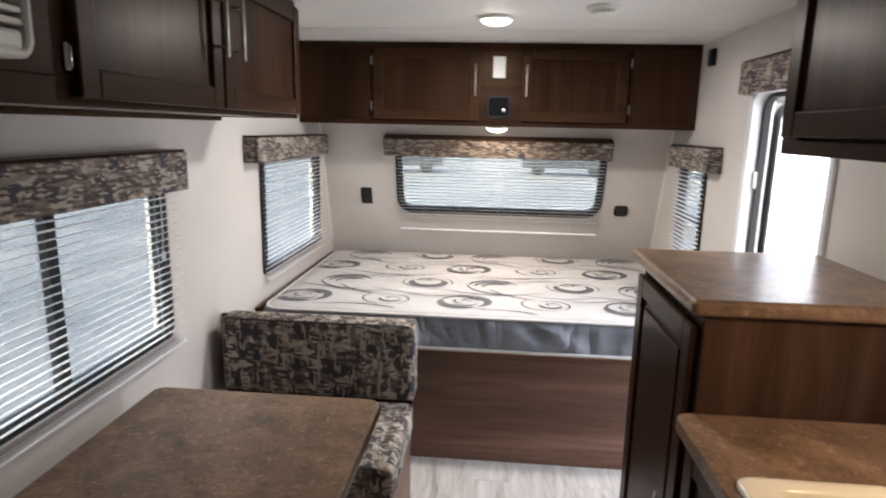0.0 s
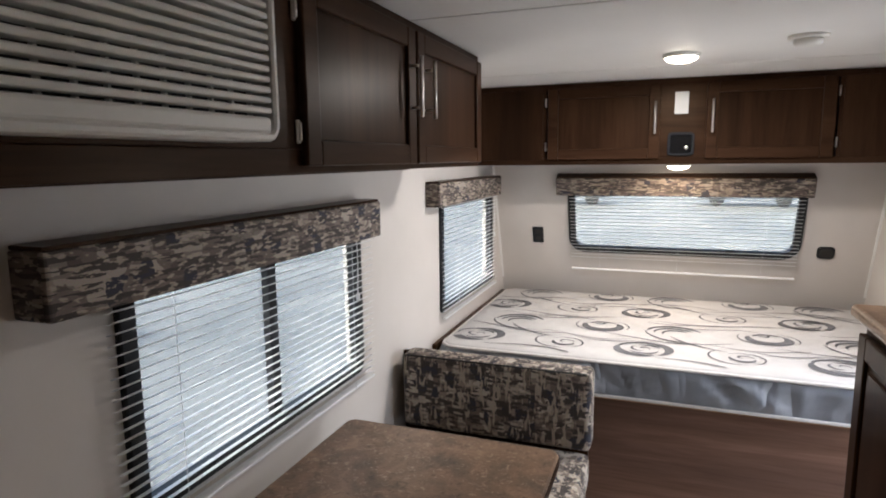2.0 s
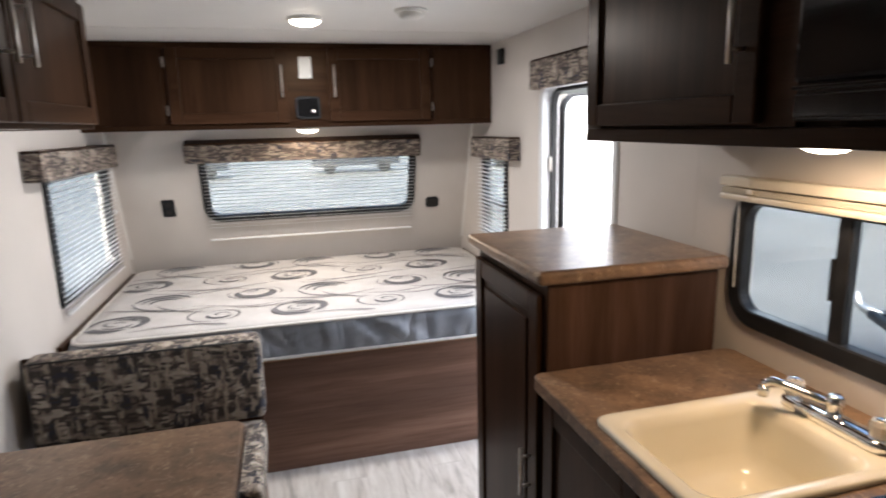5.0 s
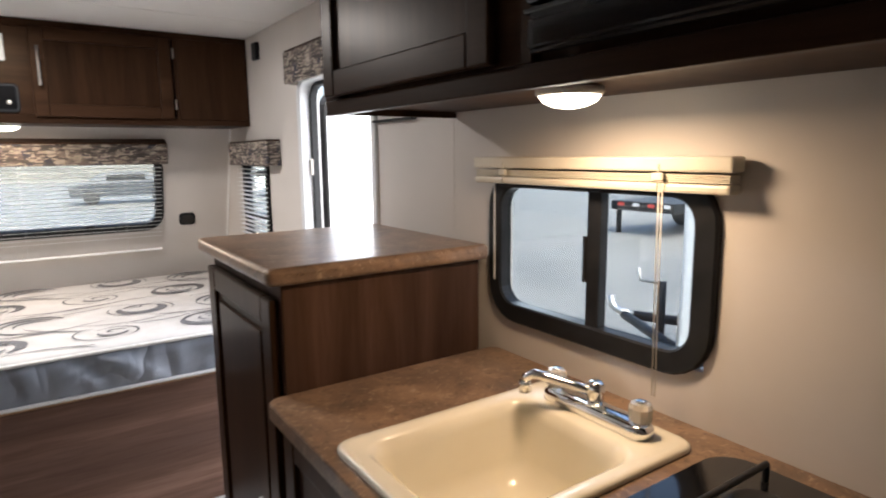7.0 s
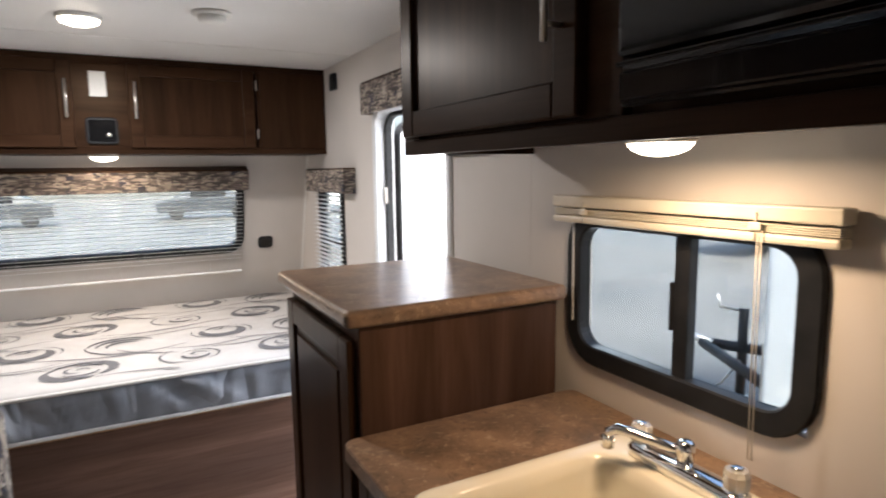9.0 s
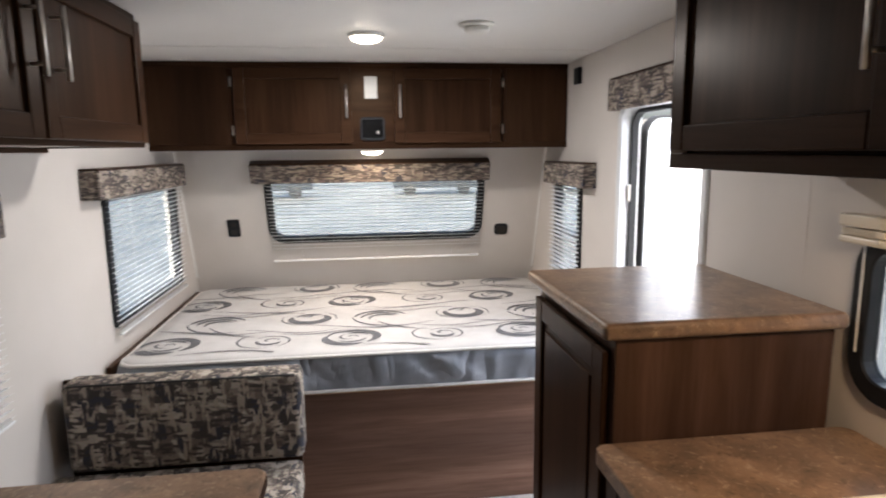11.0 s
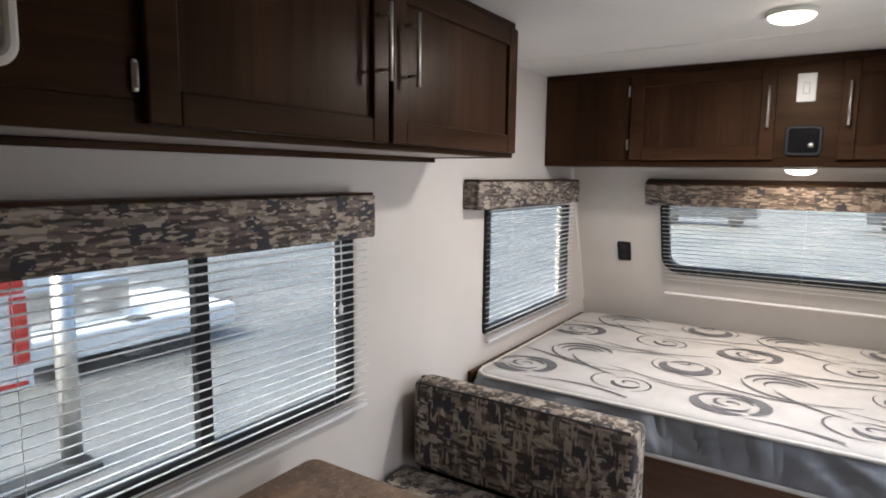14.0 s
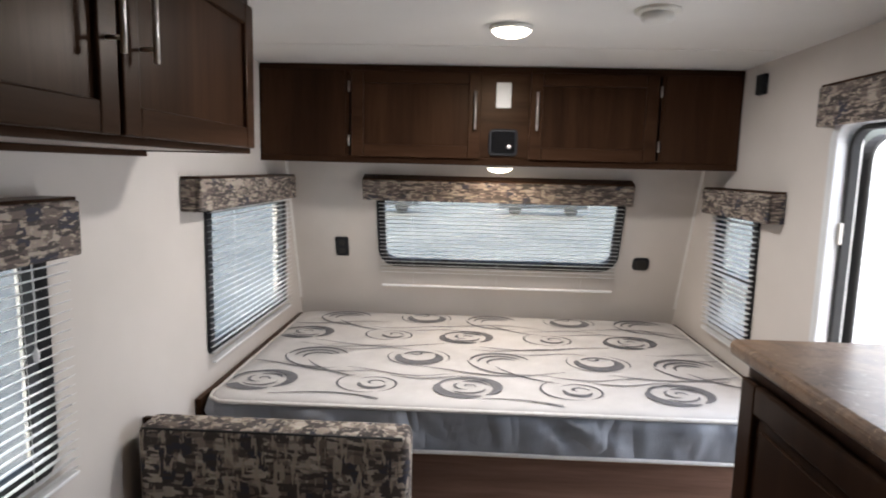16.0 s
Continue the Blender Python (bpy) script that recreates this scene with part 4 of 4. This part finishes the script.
    def curl(ox, oy):
        return [arc(ox - 0.01, oy, 0.098, 0.088, 120, 290, 0.008), arc(ox + 0.01, oy - 0.004, 0.080, 0.058, -70, 140, 0.008), arc(ox + 0.012, oy - 0.008, 0.044, 0.040, 170, 350, 0.022), arc(ox + 0.014, oy, 0.034, 0.008, 0, 260, 0.010)]

    rows = ((2.79, -0.895, rose, -0.485, curl), (3.12, -0.765, crescent, -0.33, eye), (3.45, -0.905, rose, -0.49, curl), (3.79, -0.775, crescent, -0.345, eye))
    top = z1 + 0.0062
    bm = bmesh.new()
    for row, (oy, xa, kind_a, xb, kind_b) in enumerate(rows):
        for col in range(3):
            for ox, kind in ((xa + 0.77 * col, kind_a), (xb + 0.755 * col, kind_b)):
                if ox > x1 - 0.03:
                    continue
                strips = kind(ox, oy)
                if kind in (crescent, curl):
                    strips = strips + [tendril(ox - 0.34, oy - 0.14, 0.60, 0.060, row * 1.3 + col, 0.011), tendril(ox - 0.12, oy + 0.15, 0.42, 0.045, 2.0 + row + col, 0.008), tendril(ox + 0.06, oy + 0.10, 0.34, 0.040, 3.6 + row * 0.7, 0.009)]
                for k, strip in enumerate(strips):
                    for p, q in zip(strip, strip[1:]):
                        quad = (p[0], p[1], q[1], q[0])
                        if all(x0 + 0.025 < c[0] < x1 - 0.025 and y0 + 0.025 < c[1] < y1 - 0.03 for c in quad):
                            bm.faces.new([bm.verts.new((c[0], c[1], top + k * 0.00012)) for c in quad])
    tagged(finish("printed_scrolls", bm, M_INK, m, I4), kind="stuff")


mattress()

# ---- small fittings on the walls ----
ol = thing("wall_outlet", (-0.825, 3.89, 1.096), "black rectangular outlet plate on the front wall", "outlet")
MO = FRONT @ Matrix.Translation((-0.825, 0.232, 0))
plate("plate", 0.072, 0.112, 0.008, 0.0005, 0.008, M_BLACK, ol, MO, 0.002)
for v in (-0.025, 0.025):
    plate("socket", 0.032, 0.028, 0.010, 0.008, 0.010, M_DARKGAP, ol, MO @ Matrix.Translation((0, v, 0)), 0.001)
orr = thing("wall_socket", (0.80, 3.91, 1.044), "black round-cornered socket cover on the front wall", "socket")
MO2 = FRONT @ Matrix.Translation((0.800, 0.178, 0))
plate("plate", 0.088, 0.074, 0.022, 0.0005, 0.012, M_BLACK, orr, MO2, 0.004)
plate("flap", 0.060, 0.050, 0.016, 0.012, 0.018, M_DARKGAP, orr, MO2, 0.003)
th = thing("speaker", (XR, 3.19, 1.855), "small black speaker on the side wall", "speaker")
solid("body", [((3.155, 1.855, 0.0005), (3.22, 1.935, 0.022))], M_BLACK, th, WR, 0.004)
solid("grille", [((3.163, 1.863 + i * 0.011, 0.022), (3.212, 1.868 + i * 0.011, 0.024)) for i in range(6)], M_DARKGAP, th, WR, 0.001)
hk = thing("door_holdback", (XR, 1.87, 1.5), "thin black bracket strip on the wall by the door", "bracket")
solid("strip", [((1.75, 1.502, 0.0005), (2.00, 1.510, 0.02))], M_BLACK, hk, WR, 0.002)

# ---- outdoors ----
GZ = -0.72
tagged(solid("ground", [((-400, -400, GZ - 0.2), (400, 400, GZ))], M_ASPHALT, bevel=0), "wet grey asphalt lot", "ground", kind="structure")


def wheel(parent, x, y, r=0.33, wide=0.22):
    P = Matrix.Translation((x, y, GZ + r)) @ Matrix.Rotation(radians(90), 4, 'Y') @ Matrix.Translation((0, 0, -wide / 2))
    lathe("tyre", [(r * 0.6, 0), (r * 0.95, 0), (r, 0.03), (r, wide - 0.03), (r * 0.95, wide), (r * 0.6, wide)], M_RUBBER, parent, P, 22)
    lathe("rim", [(r * 0.6, 0.02), (r * 0.2, 0.05), (r * 0.2, wide - 0.05), (r * 0.6, wide - 0.02)], M_ALU, parent, P, 18)


def car(x, y, paint, label):
    c = thing("parked_car", (x, y, GZ), label, "car", "parked cars")
    prof = [(-2.2, 0.35), (-2.25, 0.75), (-1.5, 0.95), (-0.8, 1.42), (0.9, 1.45), (1.7, 1.0), (2.2, 0.9), (2.25, 0.4)]
    loops = [[(x + u, y + s * (0.82 if v < 1.2 else 0.68), GZ + v) for u, v in prof] for s in (-1, 1)]
    mid_loops = [[(x + u, y + s * (0.86 if v < 1.2 else 0.70), GZ + v * 1.0) for u, v in prof] for s in (-0.7, 0.7)]
    loft("body", [loops[0], mid_loops[0], mid_loops[1], loops[1]], paint, c, smooth=False)
    solid("side_window", [((x - 0.75, y - 0.80, GZ + 1.0), (x + 0.85, y - 0.74, GZ + 1.36))], M_GLOSS, c, bevel=0.03)
    for wx in (-1.4, 1.4):
        P = Matrix.Translation((x + wx, y - 0.84, GZ + 0.33)) @ Matrix.Rotation(radians(90), 4, 'X')
        lathe("tyre", [(0.18, 0), (0.31, 0), (0.33, 0.03), (0.33, 0.1), (0.31, 0.12)], M_RUBBER, c, P, 20)


car(-4.9, 31.5, M_CARDARK, "dark parked car on the far side of the lot")
car(3.6, 32, M_CARDARK, "dark parked car at the lot's edge")
car(10.0, 32, M_ALU, "white parked car at the lot's edge")

# the neighbouring white cargo trailer beyond the kitchen window
tr = thing("cargo_trailer", (5.1, 1.0, GZ), "white cargo trailer with a black coupling frame and jack", "trailer")
solid("box", [((4.2, -1.9, GZ + 0.30), (6.0, 2.98, GZ + 2.4))], M_ALU, tr, bevel=0.05, seg=3)
solid("stone_guard", [((4.23, 2.98, GZ + 0.34), (5.97, 2.995, GZ + 0.85))], M_NICKEL, tr, bevel=0.004)
solid("rub_rail", [((4.185, -1.9, GZ + 0.27), (4.2, 2.96, GZ + 0.36))], M_NICKEL, tr, bevel=0.004)
tube("frame_arm", [(4.45, 2.96, GZ + 0.40), (5.08, 4.18, GZ + 0.43)], 0.05, M_BLACK, tr)
tube("frame_arm", [(5.75, 2.96, GZ + 0.40), (5.12, 4.18, GZ + 0.43)], 0.05, M_BLACK, tr)
tube("coupler", [(5.10, 4.10, GZ + 0.44), (5.10, 4.28, GZ + 0.46), (5.10, 4.36, GZ + 0.50), (5.10, 4.39, GZ + 0.60)], 0.042, M_NICKEL, tr)
tube("jack", [(5.08, 3.75, GZ + 0.02), (5.08, 3.75, GZ + 0.86)], 0.045, M_BLACK, tr)
tube("jack_crank", [(5.08, 3.75, GZ + 0.84), (4.98, 3.93, GZ + 0.86), (4.97, 3.95, GZ + 0.98)], 0.016, M_NICKEL, tr)
lathe("jack_foot", [(0.10, 0), (0.10, 0.015), (0.04, 0.03)], M_NICKEL, tr, Matrix.Translation((5.08, 3.75, GZ)))
tube("safety_chain", [(4.95, 3.68, GZ + 0.40), (4.98, 3.88, GZ + 0.12), (5.05, 4.03, GZ + 0.02)], 0.012, M_NICKEL, tr)
wheel(tr, 4.32, -0.1)
wheel(tr, 5.88, -0.1)

# a low flat trailer further out, with its reflectors
ft = thing("flatbed_trailer", (14.5, 9.9, GZ), "dark flatbed trailer with red and white reflectors", "trailer")
solid("deck", [((12.7, 8.9, GZ + 0.62), (16.5, 10.8, GZ + 0.86))], M_BLACK, ft, bevel=0.02)
for i in range(4):
    solid("reflector", [((12.68, 9.0 + i * 0.46, GZ + 0.74), (12.7, 9.18 + i * 0.46, GZ + 0.82))], M_RED if i % 2 else M_ALU, ft, bevel=0.004)
solid("leg", [((12.8, 10.6, GZ), (12.9, 10.7, GZ + 0.62))], M_BLACK, ft, bevel=0.01)
wheel(ft, 15.6, 9.1)
wheel(ft, 15.6, 10.6)

# white utility trailer and a sign beyond the dinette window
ut = thing("utility_trailer", (-7.4, 5.0, GZ), "low white utility trailer parked on the wet lot", "trailer")
solid("bed", [((-8.3, 3.2, GZ + 0.22), (-6.5, 5.7, GZ + 0.50))], M_ALU, ut, bevel=0.03)
solid("side_board", [((-8.3, 3.3, GZ + 0.50), (-6.9, 4.5, GZ + 0.95))], M_NICKEL, ut, bevel=0.02)
solid("hitch", [((-7.45, 5.68, GZ + 0.26), (-7.35, 6.3, GZ + 0.36))], M_BLACK, ut, bevel=0.01)
solid("axle_box", [((-8.2, 4.1, GZ + 0.1), (-6.7, 4.7, GZ + 0.22))], M_BLACK, ut, bevel=0.02)
wheel(ut, -6.62, 4.4, 0.27)
wheel(ut, -8.18, 4.4, 0.27)
sg = thing("sign_post", (-4.4, 2.3, GZ), "red and white sign with a thick grey post", "sign")
solid("board", [((-4.42, 1.75, GZ + 0.74), (-4.38, 2.40, GZ + 1.62))], M_ALU, sg, bevel=0.006)
for lo, hi in (((1.78, GZ + 1.40), (2.37, GZ + 1.58)), ((2.28, GZ + 0.92), (2.38, GZ + 1.38)), ((1.86, GZ + 0.96), (2.20, GZ + 1.10)), ((1.80, GZ + 0.77), (2.36, GZ + 0.80))):
    solid("red_band", [((-4.378, *lo), (-4.372, *hi))], M_RED, sg, bevel=0.002)
tube("post", [(-4.50, 2.66, GZ), (-4.50, 2.66, GZ + 1.5)], 0.075, M_NICKEL, sg)
solid("foot", [((-4.62, 1.8, GZ), (-4.30, 2.78, GZ + 0.06)), ((-4.43, 1.95, GZ + 0.05), (-4.40, 2.0, GZ + 0.75))], M_RUBBER, sg, bevel=0.006)

tagged(solid("backdrop", [((-60, 70, GZ), (60, 71, 5)), ((-71, -40, GZ), (-70, 70, 5)), ((70, -40, GZ), (71, 70, 5))], M_ASPHALT, bevel=0), "pale grey far tree line and sheds", "backdrop", kind="structure")

# ---- floor planks, last ----
floor_ob = bpy.data.objects["floor"]
PW, PL = 0.152, 0.91
pm = bmesh.new()
bmesh.ops.create_cube(pm, size=1, matrix=Matrix.Translation((0, 0, -0.002)) @ Matrix.Diagonal((PW - 0.0015, PL - 0.0015, 0.004, 1)))
plank_me = bpy.data.meshes.new("plank")
pm.to_mesh(plank_me)
pm.free()
plank_me.materials.append(M_PLANK)
for i in range(14):
    for j in range(5):
        px, py = XL + 0.06 + PW * i, -1.0 + PL * j + (i % 3) * 0.30
        if py + PL / 2 > 4.1:
            continue
        p = new("plank", plank_me)
        p.parent = floor_ob
        p.location = (px, py, 0)
